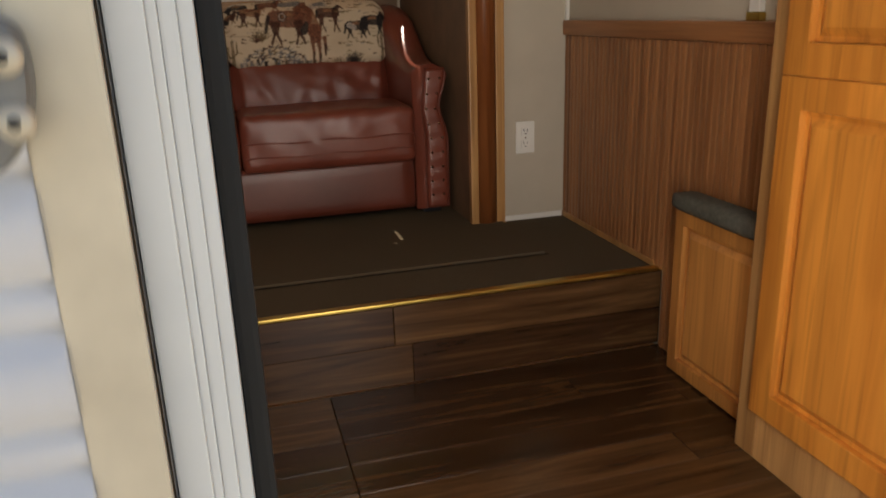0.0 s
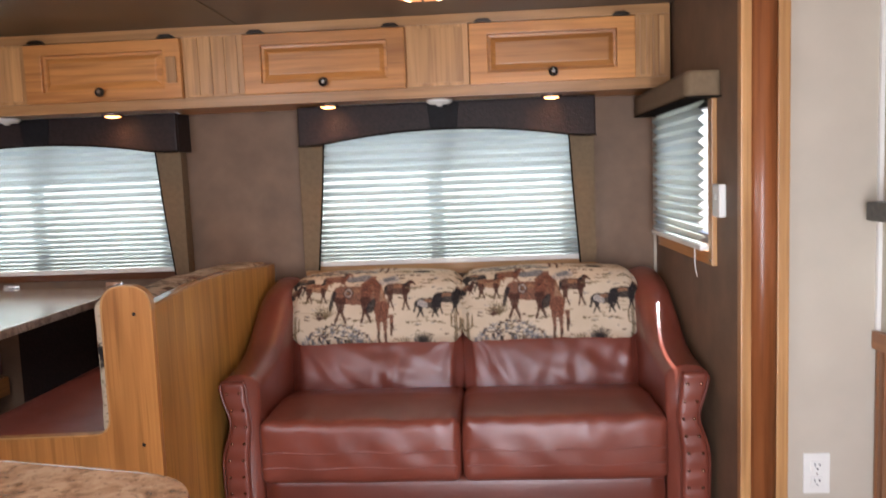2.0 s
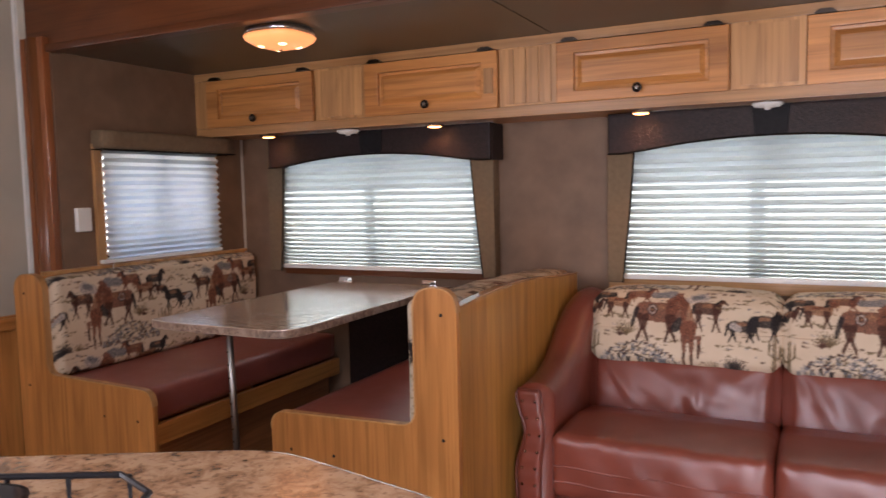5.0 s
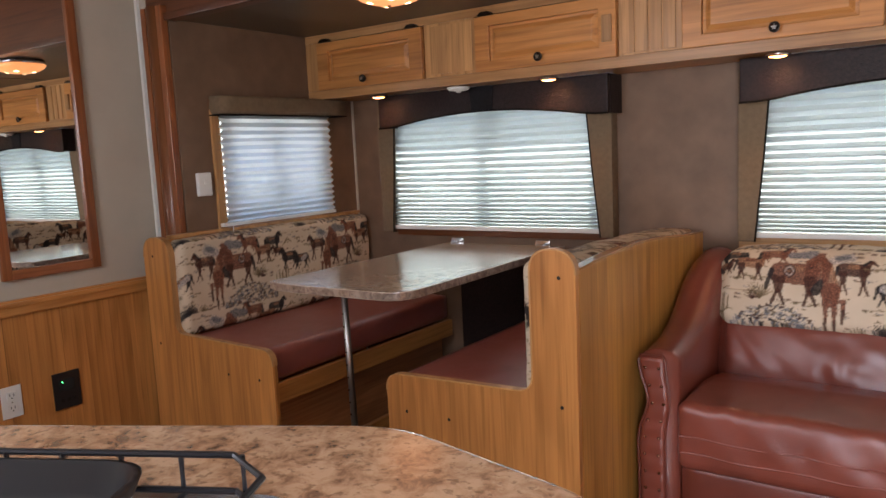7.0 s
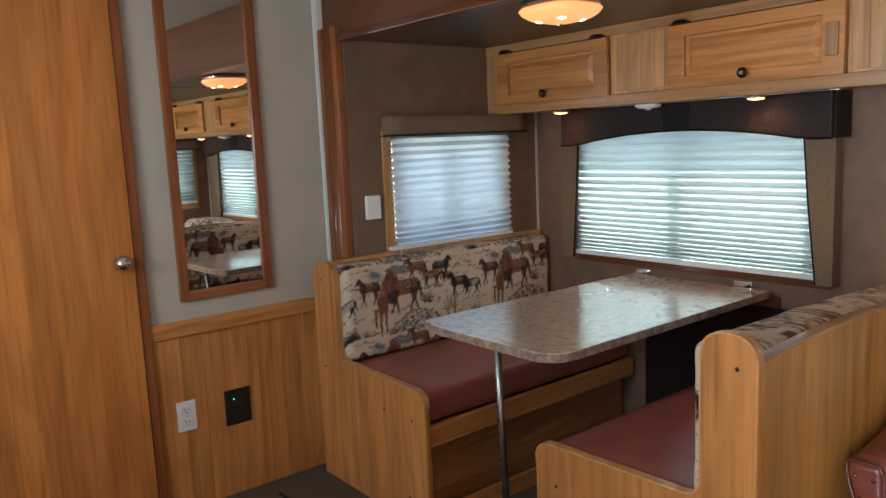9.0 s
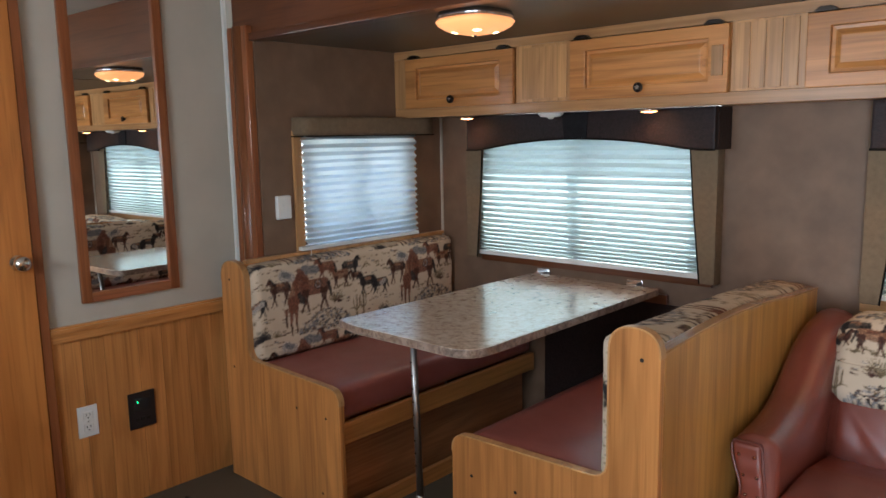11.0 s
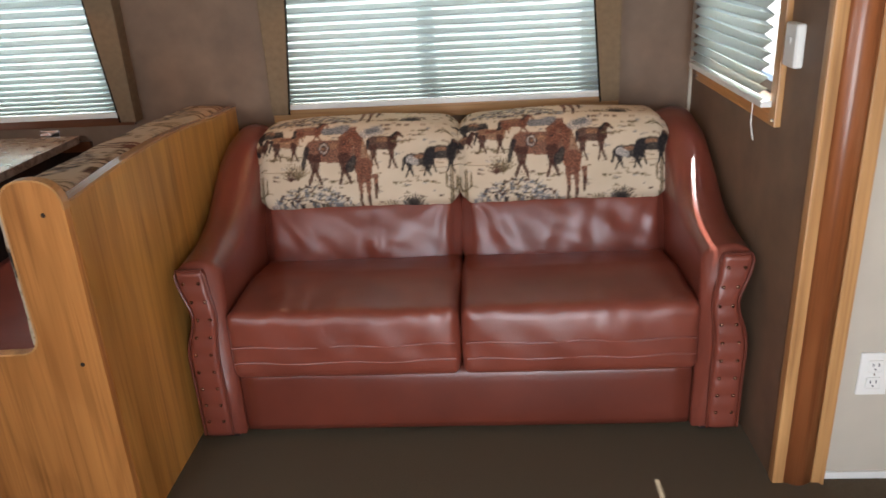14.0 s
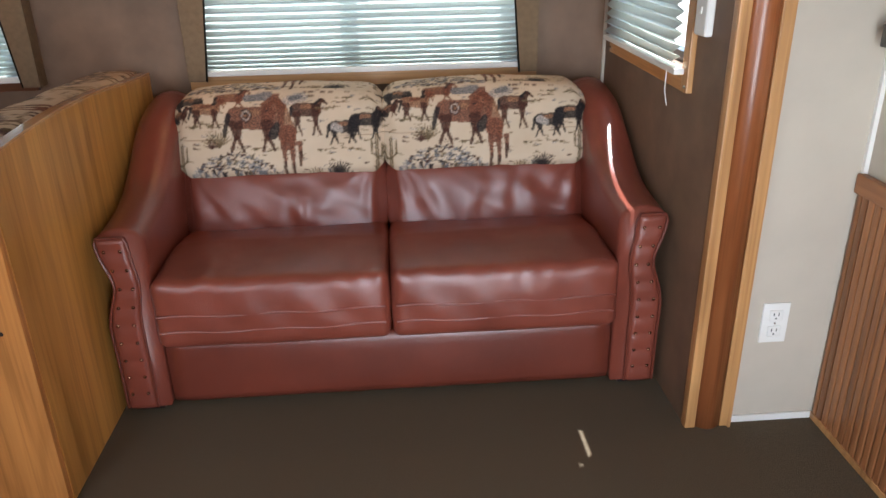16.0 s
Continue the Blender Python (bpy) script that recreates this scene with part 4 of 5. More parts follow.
# ---------------------------------------------------------------- sofa
sofa = thing("sofa", (0.395, 3.6, 0.0), "red-brown leather two-seat sofa bed with rolled arms and printed cloth headrests", "sofa")
A0, A1 = -0.362, 1.162          # outer faces of the arms
I0, I1 = -0.240, 1.035          # inner faces
SF = 3.205                      # front


def base_front():
    return pad(I0 + 0.004, I1 - 0.004, SF + 0.004, SF + 0.10, 0.026, 0.222, 0.012, (24, 4, 8), 0.003, 0.0012)


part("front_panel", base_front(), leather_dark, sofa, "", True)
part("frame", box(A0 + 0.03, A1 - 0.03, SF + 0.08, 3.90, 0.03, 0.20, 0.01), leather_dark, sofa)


def seat_shape(w, q):
    # soft front edge, a slight fall to the back, gathers along the front
    front = max(0.0, -q[1])
    if q[2] > 0:
        w.z -= 0.040 * max(0.0, q[1]) + 0.004 * front
        w.z += 0.0028 * math.sin(w.x * 88 + 2.5 * math.sin(w.x * 17)) * front ** 3 * (0.4 + abs(q[0]))
        w.z += 0.004 * noise.noise(Vector((w.x * 7, w.y * 5, 0.4)))
        # soft folds that run back from the front edge
        pull = max(0.0, 1 - abs(q[1] + 0.45) / 0.5)
        w.z += 0.0014 * pull * noise.noise(Vector((w.x * 26 + w.y * 9, w.y * 4.0, 2.2)))
    if q[1] < -0.6:
        w.y += 0.0022 * math.sin(w.x * 40 + w.z * 30) * (1 - abs(q[2]))
    return w


seam_x = 0.400
for a, b, sd in ((I0, seam_x - 0.003, 0.0), (seam_x + 0.003, I1, 5.0)):
    c = part("seat_cushion", pad(a, b, SF - 0.022, 3.70, 0.212, 0.420, 0.026, (64, 36, 12), 0.010, 0.0018, seat_shape, sd), leather, sofa, "plump red-brown leather seat cushion", True)
    for z, yy in ((0.318, SF - 0.027), (0.268, SF - 0.0245)):
        line = [(a + 0.012 + (b - a - 0.024) * i / 14, yy - 0.004 * math.sin(math.pi * i / 14), z + 0.003 * math.sin(i * 1.1)) for i in range(15)]
        part("seam", tube(line, 0.0030, 6), leather, c, "stitched welt")


def back_shape(w, q):
    # leans back and has gathers running down from the cloth
    t = (w.z - 0.34) / 0.46
    w.y += 0.125 * t
    if q[1] < 0:
        low = max(0.0, 1 - abs(t - 0.26) / 0.34)
        w.y -= 0.009 * low * noise.noise(Vector((w.x * 11 + 5 * t, t * 5.0, 8.0)))
        # folds that fan out from the two upper corners and hang under the cloth
        for side in (-1, 1):
            dx, dz = abs(q[0] - side), max(0.02, 1.05 - q[2]) * 0.45
            reach = math.exp(-((dx * dx + dz * dz) / 0.42))
            w.y -= 0.0062 * reach * low * math.sin(11 * math.atan2(dz, dx + 0.02) + 3 * noise.noise(Vector((w.x * 8, t * 4, side))))
        w.y -= 0.0030 * low * math.sin(w.x * 46 + 9 * t + 6 * noise.noise(Vector((w.x * 5, t * 2.5, 1.7))))
    return w


def head_shape(w, q):
    t = (w.z - 0.34) / 0.46
    w.y += 0.125 * t
    w.z += 0.007 * (q[0] ** 2) * (-1 if q[2] > 0 else 0.4)
    return w


for a, b, sd in ((-0.243, 0.395, 1.0), (0.403, 1.043, 6.0)):
    c = part("back_cushion", pad(a + 0.006, b - 0.006, 3.600, 3.790, 0.340, 0.60, 0.05, (60, 8, 30), 0.024, 0.0016, back_shape, sd), leather, sofa, "gathered leather back cushion", True)
    cover = part("headrest_cover", pad(a - 0.004, b + 0.004, 3.575, 3.790, 0.548, 0.800, 0.048, (156, 24, 68), 0.014, 0.003, head_shape, sd), toile_m, c, "cream cloth with a brown western print", True)
    co = verts_of(cover)
    lay_print(cover, co[:, 0] - a + 0.004, co[:, 2] - 0.548 + np.maximum(0.0, co[:, 1] - 3.575 - 0.125 * (co[:, 2] - 0.34) / 0.46) * 0.8)
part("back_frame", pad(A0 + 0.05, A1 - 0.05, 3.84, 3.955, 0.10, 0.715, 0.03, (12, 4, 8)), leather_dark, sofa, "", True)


def arm(outer, inner, side):
    """A scrolled arm: an upright front panel with a waist and a top that sweeps up to the back."""
    b = bmesh.new()
    rows = []
    ny = 22
    lo, hi = min(outer, inner), max(outer, inner)
    for j in range(ny + 1):
        t = j / ny
        y = SF + 0.004 + t * 0.70
        top = 0.560 + 0.215 * (1 / (1 + math.exp(-9 * (t - 0.55)))) + 0.012 * t
        ring = []
        prof = [(0.0, 0.020), (0.0, 0.14), (0.0, 0.27), (0.030, 0.40), (0.012, 0.50)]
        # outer side going up, then over the rounded top, then down the inner side
        for off, z in prof:
            ring.append((outer - side * (off if t < 0.5 else off * (1 - t) * 2), min(z, top - 0.05)))
        k = 8
        for s in range(k + 1):
            a = math.pi * s / k
            mid = (outer + inner) / 2
            half = (hi - lo) / 2 + 0.004
            ring.append((mid + side * half * math.cos(a), top - 0.042 + 0.042 * math.sin(a)))
        ring += [(inner, 0.40), (inner, 0.22), (inner, 0.020)]
        rows.append([b.verts.new((x + 0.002 * noise.noise(Vector((x * 9, y * 12, z * 12))), y - (0.0 if t else 0.006 * math.sin(z * 6)), z)) for x, z in ring])
    for r0, r1 in zip(rows, rows[1:]):
        for i in range(len(r0) - 1):
            b.faces.new((r0[i], r0[i + 1], r1[i + 1], r1[i]))
    b.faces.new(rows[0])
    b.faces.new(rows[-1])
    bmesh.ops.recalc_face_normals(b, faces=b.faces)
    a_ob = part("arm", b, leather, sofa, "rolled leather arm with a swept top", True)
    # front panel with its welt and nail heads
    x0, x1 = outer, outer - side * 0.092

    def wx(z, f):
        waist = 0.030 * math.exp(-((z - 0.41) / 0.07) ** 2) - 0.003 * math.exp(-((z - 0.27) / 0.06) ** 2)
        return (x0 - side * waist) * (1 - f) + (x1 - side * waist * 0.35) * f

    zs = [0.026 + 0.504 * i / 48 for i in range(49)]
    fb = bmesh.new()
    rows = []
    for z in zs + [0.540, 0.546]:
        row = []
        for i in range(11):
            f = 0.06 + 0.88 * i / 10
            side_f = abs(2 * i / 10 - 1)
            if z > 0.531:
                f = 0.5 + (f - 0.5) * (0.94 if z < 0.545 else 0.85)
            # padded between the rows of nails, drawn in at each of them
            swell = 0.5 + 0.5 * abs(math.sin(math.pi * (z - 0.075) / 0.0545))
            edge_f = 0.0 if i in (0, 10) or z > 0.545 else 1.0
            row.append(fb.verts.new((wx(z, f), SF - 0.006 - edge_f * (0.004 + 0.0065 * (1 - side_f ** 4) * swell), z)))
        rows.append(row)
    for r0, r1 in zip(rows, rows[1:]):
        for i in range(10):
            fb.faces.new((r0[i], r0[i + 1], r1[i + 1], r1[i]))
    backs = bmesh.ops.extrude_face_region(fb, geom=fb.faces[:])
    for v in backs["geom"]:
        if isinstance(v, bmesh.types.BMVert):
            v.co.y = SF + 0.006
    bmesh.ops.recalc_face_normals(fb, faces=fb.faces)
    fb.normal_update()
    for f in fb.faces:
        f.smooth = f.normal.y < -0.25
    part("front_facing", fb, leather, a_ob, "studded padded leather facing")
    edge = [(wx(z, 0.05), SF - 0.010, z) for z in zs] + [(wx(0.548, 0.12), SF - 0.010, 0.548), (wx(0.548, 0.88), SF - 0.010, 0.548)] + [(wx(z, 0.95), SF - 0.010, z) for z in reversed(zs)]
    part("welt", tube(edge, 0.0036, 6), leather_dark, a_ob)
    for i in range(9):
        z = 0.075 + i * 0.0545
        for f in (0.27, 0.73):
            part("nail_head", lathe([(0.0055, 0.0), (0.0048, -0.0034), (0.0020, -0.0052)], (wx(z, f), SF - 0.0122, z), "y", 10), nail_mat, a_ob, "", True)
    foot_x = (outer + inner) / 2
    part("foot", box(foot_x - 0.035, foot_x + 0.035, SF + 0.02, SF + 0.09, 0.0, 0.024, 0.004), black_plastic, a_ob, "black block foot")
    part("foot", box(foot_x - 0.035, foot_x + 0.035, 3.80, 3.87, 0.0, 0.024, 0.004), black_plastic, a_ob, "black block foot")


arm(A0, I0 - 0.002, -1)
arm(A1, I1 + 0.002, 1)

# ---------------------------------------------------------------- dinette
BY = 2.828                      # front of the bench ends


def sag(w, q):
    # the top falls a little towards the wall, as the divider does
    if q[2] > 0:
        w.z -= 0.030 * q[2] * ((q[1] + 1) / 2) ** 2
    return w


def bench(label, back, post, nose, z_post, flip, z_seat):
    """A dinette bench. back: the plane of its back; post: inner edge of the upright; nose: front of the seat."""
    e = thing("dinette_bench", ((back + nose) / 2, 3.4, 0.0), label, "bench", "dinette benches")
    s = flip
    pw = abs(post - back)
    pts = [(back, 0.0), (nose, 0.0), (nose, z_seat), (post, z_seat + 0.012), (post, z_post), (back, z_post)]
    pts = rounded(pts, [0, 0, 0.055, 0.05, pw * 0.48, pw * 0.48], 8)
    end = part("end_panel", prism(pts, "y", BY, BY + 0.022, 0.0015), oak, e, "oak veneer end panel with a rounded post")
    edge = [(x, BY + 0.011, z) for x, z in pts if z > 0.01]
    rim = bmesh.new()
    for p, q in zip(edge, edge[1:]):
        d = Vector((q[0] - p[0], 0, q[2] - p[2]))
        if d.length < 1e-5:
            continue
        nrm = Vector((d.z, 0, -d.x)).normalized() * 0.0022
        vs = []
        for w in (p, q):
            for yy in (BY - 0.0015, BY + 0.0235):
                for k in (-1, 1):
                    vs.append(rim.verts.new(Vector((w[0], yy, w[2])) + nrm * k))
        for f in ((0, 1, 5, 4), (2, 3, 7, 6), (0, 2, 6, 4), (1, 3, 7, 5)):
            rim.faces.new([vs[i] for i in f])
    bmesh.ops.recalc_face_normals(rim, faces=rim.faces)
    part("edge_band", rim, oak_pale, end, "pale oak edge band")
    lo, hi = sorted((post, nose - s * 0.03))
    part("seat_cushion", pad(lo, hi, BY + 0.024, YB - 0.024, z_seat - 0.125, z_seat - 0.006, 0.018, (14, 26, 6), 0.005, 0.002), vinyl, e, "red-brown vinyl seat cushion", True)
    f0, f1 = sorted((nose - s * 0.012, nose - s * 0.034))
    part("seat_rail", box(f0, f1, BY + 0.024, YB - 0.024, z_seat - 0.205, z_seat - 0.128, 0.004), oak_y, e, "oak seat rail")
    g0, g1 = sorted((nose - s * 0.080, nose - s * 0.095))
    # browner wood than the rails: the shade under the seat is in its colour
    part("kick_panel", box(g0, g1, BY + 0.024, YB - 0.024, 0.02, z_seat - 0.2055), oak_bead_y, e, "wood panel below the seat, its shade put into a darker brown")
    part("kick_rail", box(f0, f1, BY + 0.024, YB - 0.024, 0.0, 0.062, 0.003), oak_y, e)
    c0, c1 = sorted((post + s * 0.042, back + s * 0.030))
    bc = part("back_cushion", pad(c0, c1, BY + 0.028, YB - 0.022, z_seat - 0.005, z_post - (0.012 if s > 0 else 0.040), 0.026, (12, 210, 72), 0.006, 0.004, None if s > 0 else sag), toile_m, e, "cream cloth with a brown western print", True)
    co = verts_of(bc)
    front = c1 if s > 0 else c0
    lay_print(bc, s * (BY - co[:, 1]) - 0.10, co[:, 2] - z_seat - 0.075 + np.abs(co[:, 0] - front) * 0.8)
    for x, z in ((post * 0.35 + back * 0.65, z_post - 0.075), (post * 0.35 + back * 0.65, z_post - 0.43), (post * 0.45 + nose * 0.55, z_seat - 0.115), (nose - s * 0.075, z_seat - 0.115), (nose - s * 0.11, 0.10)):
        part("screw", lathe([(0.0055, 0.0), (0.004, -0.0012)], (x, BY - 0.0004, z), "y", 10), screw_mat, end)
    return e


bench_w = bench("oak dinette bench with vinyl seat against the end wall", -2.275, -2.108, -1.565, 0.897, 1, 0.506)
part("back_panel", box(-2.152, -2.140, BY + 0.024, YB - 0.022, 0.0, 0.890, 0.003), oak_y, bench_w)
part("back_cap", box(-2.150, -2.125, BY + 0.0235, YB - 0.023, 0.8905, 0.905, 0.003), oak_pale, bench_w, "oak cap strip")
bench_e = bench("oak dinette bench whose tall back divides it from the sofa", -0.386, -0.522, -1.042, 0.912, -1, 0.500)


def divider():
    k = 14
    pts = [(BY + 0.024, 0.0), (YB - 0.024, 0.0)]
    for i in range(k + 1):
        t = 1 - i / k
        y = BY + 0.024 + (YB - 0.024 - BY - 0.024) * t
        pts.append((y, 0.856 + 0.018 * math.sin(math.pi * min(1.0, t * 1.25)) - 0.030 * t ** 2.2))
    return prism(pts, "x", -0.404, -0.386, 0.002)


part("divider_panel", divider(), oak_yellow, bench_e, "oak veneer divider with a gently curved top")


def divider_edge():
    low, high = [], []
    for i in range(15):
        t = i / 14
        y = BY + 0.024 + (YB - 0.024 - BY - 0.024) * t
        z = 0.8565 + 0.018 * math.sin(math.pi * min(1.0, t * 1.25)) - 0.030 * t ** 2.2
        low.append((y, z))
        high.append((y, z + 0.006))
    return prism(low + high[::-1], "x", -0.414, -0.3845, 0.0012)


part("top_band", divider_edge(), oak_gloss, bench_e, "glossy pale oak top band")

# table
table = thing("dinette_table", (-1.26, 3.4, 0.0), "stone-pattern laminate dinette table on one steel leg, hung from the wall", "table")
outline = rounded([(-1.575, 2.850), (-1.470, 2.825), (-0.962, 2.825), (-0.962, 3.965), (-1.560, 3.965)], [0.02, 0.03, 0.10, 0.005, 0.005], 8)
part("tabletop", prism(outline, "z", 0.7295, 0.757, 0.002), table_mat, table)
rim_out = rounded([(-1.577, 2.848), (-1.470, 2.823), (-0.960, 2.823), (-0.960, 3.966), (-1.562, 3.966)], [0.02, 0.03, 0.10, 0.005, 0.005], 8)
part("edge", prism(rim_out, "z", 0.731, 0.7555, 0.001), edge_mat, table, "speckled laminate edge")
leg = part("leg", tube([(-1.283, 2.936, 0.012), (-1.268, 2.910, 0.40), (-1.252, 2.884, 0.7295)], 0.0115, 14), leg_steel, table, "adjustable steel leg", True)
part("sleeve", tube([(-1.2835, 2.9365, 0.02), (-1.2775, 2.926, 0.19)], 0.0140, 14), leg_steel, leg, "", True)
part("foot", lathe([(0.017, 0.0), (0.017, 0.010), (0.013, 0.016)], (-1.283, 2.936, 0), "z", 14), black_plastic, leg)
for i in range(9):
    t = 0.30 + i * 0.045
    part("hole", lathe([(0.0032, 0.0), (0.0030, -0.0015)], (-1.283 + 0.031 * t / 0.72 * 0.98, 2.936 - 0.052 * t / 0.72 - 0.0122, t), "y", 8), screw_mat, leg)
for hx in (-1.535, -1.085):
    h = part("hinge", box(hx - 0.035, hx + 0.035, YB - 0.010, YB - 0.001, 0.735, 0.772, 0.002), chrome, table, "bright steel wall hinge")
    part("hook", box(hx - 0.022, hx + 0.022, YB - 0.040, YB - 0.0105, 0.7575, 0.764, 0.002), chrome, h)
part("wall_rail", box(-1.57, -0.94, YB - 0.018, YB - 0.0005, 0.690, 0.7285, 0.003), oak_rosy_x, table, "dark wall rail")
part("latch", box(-1.20, -1.165, 3.62, 3.68, 0.700, 0.729, 0.003), chrome, table)

# ---------------------------------------------------------------- end wall: door, mirror, panelling
wain = thing("wainscot", (XL, 2.5, 0.0), "oak plank-pattern wainscot with a moulded rail", "wainscot", kind="structure")
y = 2.196
i = 0
while y < 2.944:
    w = (0.105, 0.082, 0.128, 0.095)[i % 4]
    y1 = min(y + w, 2.945)
    part("panel", box(XL + 0.0005, XL + 0.006 + 0.0006 * (i % 2), y, y1 - 0.0012, -0.010, 0.668, 0.0008), oak, wain)
    y = y1
    i += 1
part("rail", box(XL + 0.0005, XL + 0.022, 2.196, 2.945, 0.6685, 0.726, 0.006, ), oak_y, wain, "moulded oak chair rail")
part("rail_bead", box(XL + 0.0005, XL + 0.030, 2.196, 2.945, 0.7005, 0.718, 0.005), oak_y, wain)

dr = thing("door_1", (XL, 1.75, 0.0), "plain honey oak flush door, closed", "door", kind="structure")
part("slab", box(XL + 0.002, XL + 0.036, 1.45, 2.160, -0.004, 1.96, 0.002), oak_door, dr)
part("jamb", box(XL + 0.0005, XL + 0.030, 2.1625, 2.195, -0.010, TOP - 0.001, 0.003), oak_rosy, dr, "dark rosy door jamb")
part("jamb", box(XL + 0.0005, XL + 0.030, 1.41, 1.4475, -0.010, TOP - 0.001, 0.003), oak_rosy, dr, "dark rosy door jamb")
part("head_jamb", box(XL + 0.0005, XL + 0.030, 1.448, 2.162, 1.962, TOP - 0.001, 0.003), oak_rosy_y, dr)
kn = part("door_knob", lathe([(0.026, 0.036), (0.026, 0.042), (0.011, 0.046), (0.011, 0.060), (0.022, 0.066), (0.027, 0.078), (0.025, 0.090), (0.014, 0.097), (0.003, 0.098)], (XL, 2.112, 0.976), "x", 22), chrome, dr, "polished chrome knob", True)

mr = thing("wall_mirror", (XL, 2.52, 0.80), "tall mirror in a rosy wooden frame on the grey wall", "mirror")
M0, M1, MZ0, MZ1 = 2.314, 2.690, 0.797, 1.985
fw = 0.036
part("frame_stile", box(XL + 0.0005, XL + 0.018, M0, M0 + fw, MZ0, MZ1, 0.005), oak_rosy, mr)
part("frame_stile", box(XL + 0.0005, XL + 0.018, M1 - fw, M1, MZ0, MZ1, 0.005), oak_rosy, mr)
part("frame_rail", box(XL + 0.0005, XL + 0.0178, M0 + fw, M1 - fw, MZ0, MZ0 + fw, 0.005), oak_rosy_y, mr)
part("frame_rail", box(XL + 0.0005, XL + 0.0178, M0 + fw, M1 - fw, MZ1 - fw, MZ1, 0.005), oak_rosy_y, mr)
mr.location.x += 0.0050
mr.rotation_euler.z = radians(1.0)      # hangs a little askew
part("glass", box(XL + 0.001, XL + 0.006, M0 + fw - 0.004, M1 - fw + 0.004, MZ0 + fw - 0.004, MZ1 - fw + 0.004), mirror_m, mr, "clear mirror glass")


def outlet(loc, axis, out, label):
    """A duplex outlet: plate, two faces with slots, a screw."""
    x, y, z = loc
    e = thing("wall_outlet", loc, label, "outlet", "outlets")

    def put(a0, a1, d0, d1, z0, z1, bev=0.0):
        lo, hi = sorted((d0 * out, d1 * out))
        if axis == "y":
            return box(x + a0, x + a1, y + lo, y + hi, z + z0, z + z1, bev)
        return box(x + lo, x + hi, y + a0, y + a1, z + z0, z + z1, bev)

    part("plate", put(-0.036, 0.036, 0.0005, 0.006, -0.058, 0.058, 0.003), white_plastic, e)
    for dz in (-0.023, 0.023):
        f = part("face", put(-0.017, 0.017, 0.0062, 0.009, dz - 0.015, dz + 0.015, 0.003), white_plastic, e)
        for da in (-0.0065, 0.0065):
            part("slot", put(da - 0.0012, da + 0.0012, 0.0085, 0.0094, dz - 0.001, dz + 0.008), black_plastic, f)
        part("slot", put(-0.0025, 0.0025, 0.0085, 0.0094, dz - 0.010, dz - 0.006), black_plastic, f)
    part("screw", put(-0.002, 0.002, 0.0062, 0.0075, -0.002, 0.002), chrome, e)


outlet((1.401, YF, 0.298), "y", -1, "white duplex outlet low on the grey wall")
outlet((XL + 0.007, 2.300, 0.360), "x", 1, "white duplex outlet on the oak wainscot")
up = thing("control_panel", (XL + 0.007, 2.503, 0.347), "small black control panel with a green light", "control panel")
part("plate", box(XL + 0.0072, XL + 0.014, 2.451, 2.556, 0.276, 0.418, 0.004), black_plastic, up)
part("screen", box(XL + 0.0142, XL + 0.016, 2.472, 2.535, 0.345, 0.392, 0.001), black_rubber, up)
part("led", box(XL + 0.0162, XL + 0.0172, 2.484, 2.488, 0.379, 0.382), led_green, up)
for i in range(3):
    part("button", box(XL + 0.0142, XL + 0.017, 2.474 + i * 0.022, 2.488 + i * 0.022, 0.305, 0.318, 0.001), black_rubber, up)


def sensor(x, out, y, z, label):
    e = thing("wall_sensor", (x, y, z), label, "sensor", "wall sensors")
    lo, hi = sorted((x + out * 0.0005, x + out * 0.022))
    part("case", box(lo, hi, y - 0.034, y + 0.034, z - 0.048, z + 0.048, 0.009, 3), white_plastic, e)
    lo, hi = sorted((x + out * 0.0222, x + out * 0.025))
    part("button", box(lo, hi, y - 0.008, y + 0.008, z + 0.002, z + 0.018, 0.002), white_plastic, e)


sensor(SR, -1, 3.145, 1.066, "white plastic detector beside the side window")
sensor(SL, 1, 3.050, 1.094, "white plastic detector beside the side window")

# ---------------------------------------------------------------- entry side: beadboard, bin bench, tall cabinet, shelf
bead = thing("beadboard", (XR, 2.7, 0.0), "rosy oak beadboard panelling with a moulded cap rail", "panelling", kind="structure")
y = 1.80
while y < YF - 0.006:
    y1 = min(y + 0.026, YF - 0.004)
    part("board", box(XR - 0.013, XR - 0.0005, y, y1 - 0.005, LAND if y1 < STRIP - 0.013 else -0.008, 0.652, 0.005), oak_bead, bead)
    y += 0.026
part("backing", box(XR - 0.004, XR - 0.0003, STRIP + 0.016, YF - 0.003, -0.008, 0.652), oak_bead, bead)
part("cap_rail", box(XR - 0.022, XR - 0.0005, 1.80, YF - 0.0035, 0.6525, 0.702, 0.006), oak_bead_y, bead, "moulded oak cap rail")
part("base_bead", box(XR - 0.016, XR - 0.0105, STRIP + 0.016, YF - 0.0035, -0.009, 0.010, 0.002), oak_pale, bead)

bb = thing("bench_box", (1.52, 2.02, LAND), "low oak storage box with a grey cloth top", "storage box")
part("body", box(1.5155, XR - 0.011, 1.80, 2.180, LAND, 0.222, 0.002), oak, bb)
raised_panel("front_panel", "x", 1.495, -1, 1.795, 2.180, LAND + 0.005, 0.222, 0.040, oak, bb, "framed oak panel")
part("top_cushion", pad(1.482, XR - 0.012, 1.795, 2.192, 0.2225, 0.268, 0.014, (8, 14, 6), 0.004, 0.003), cushion_grey, bb, "grey-green cloth top", True)

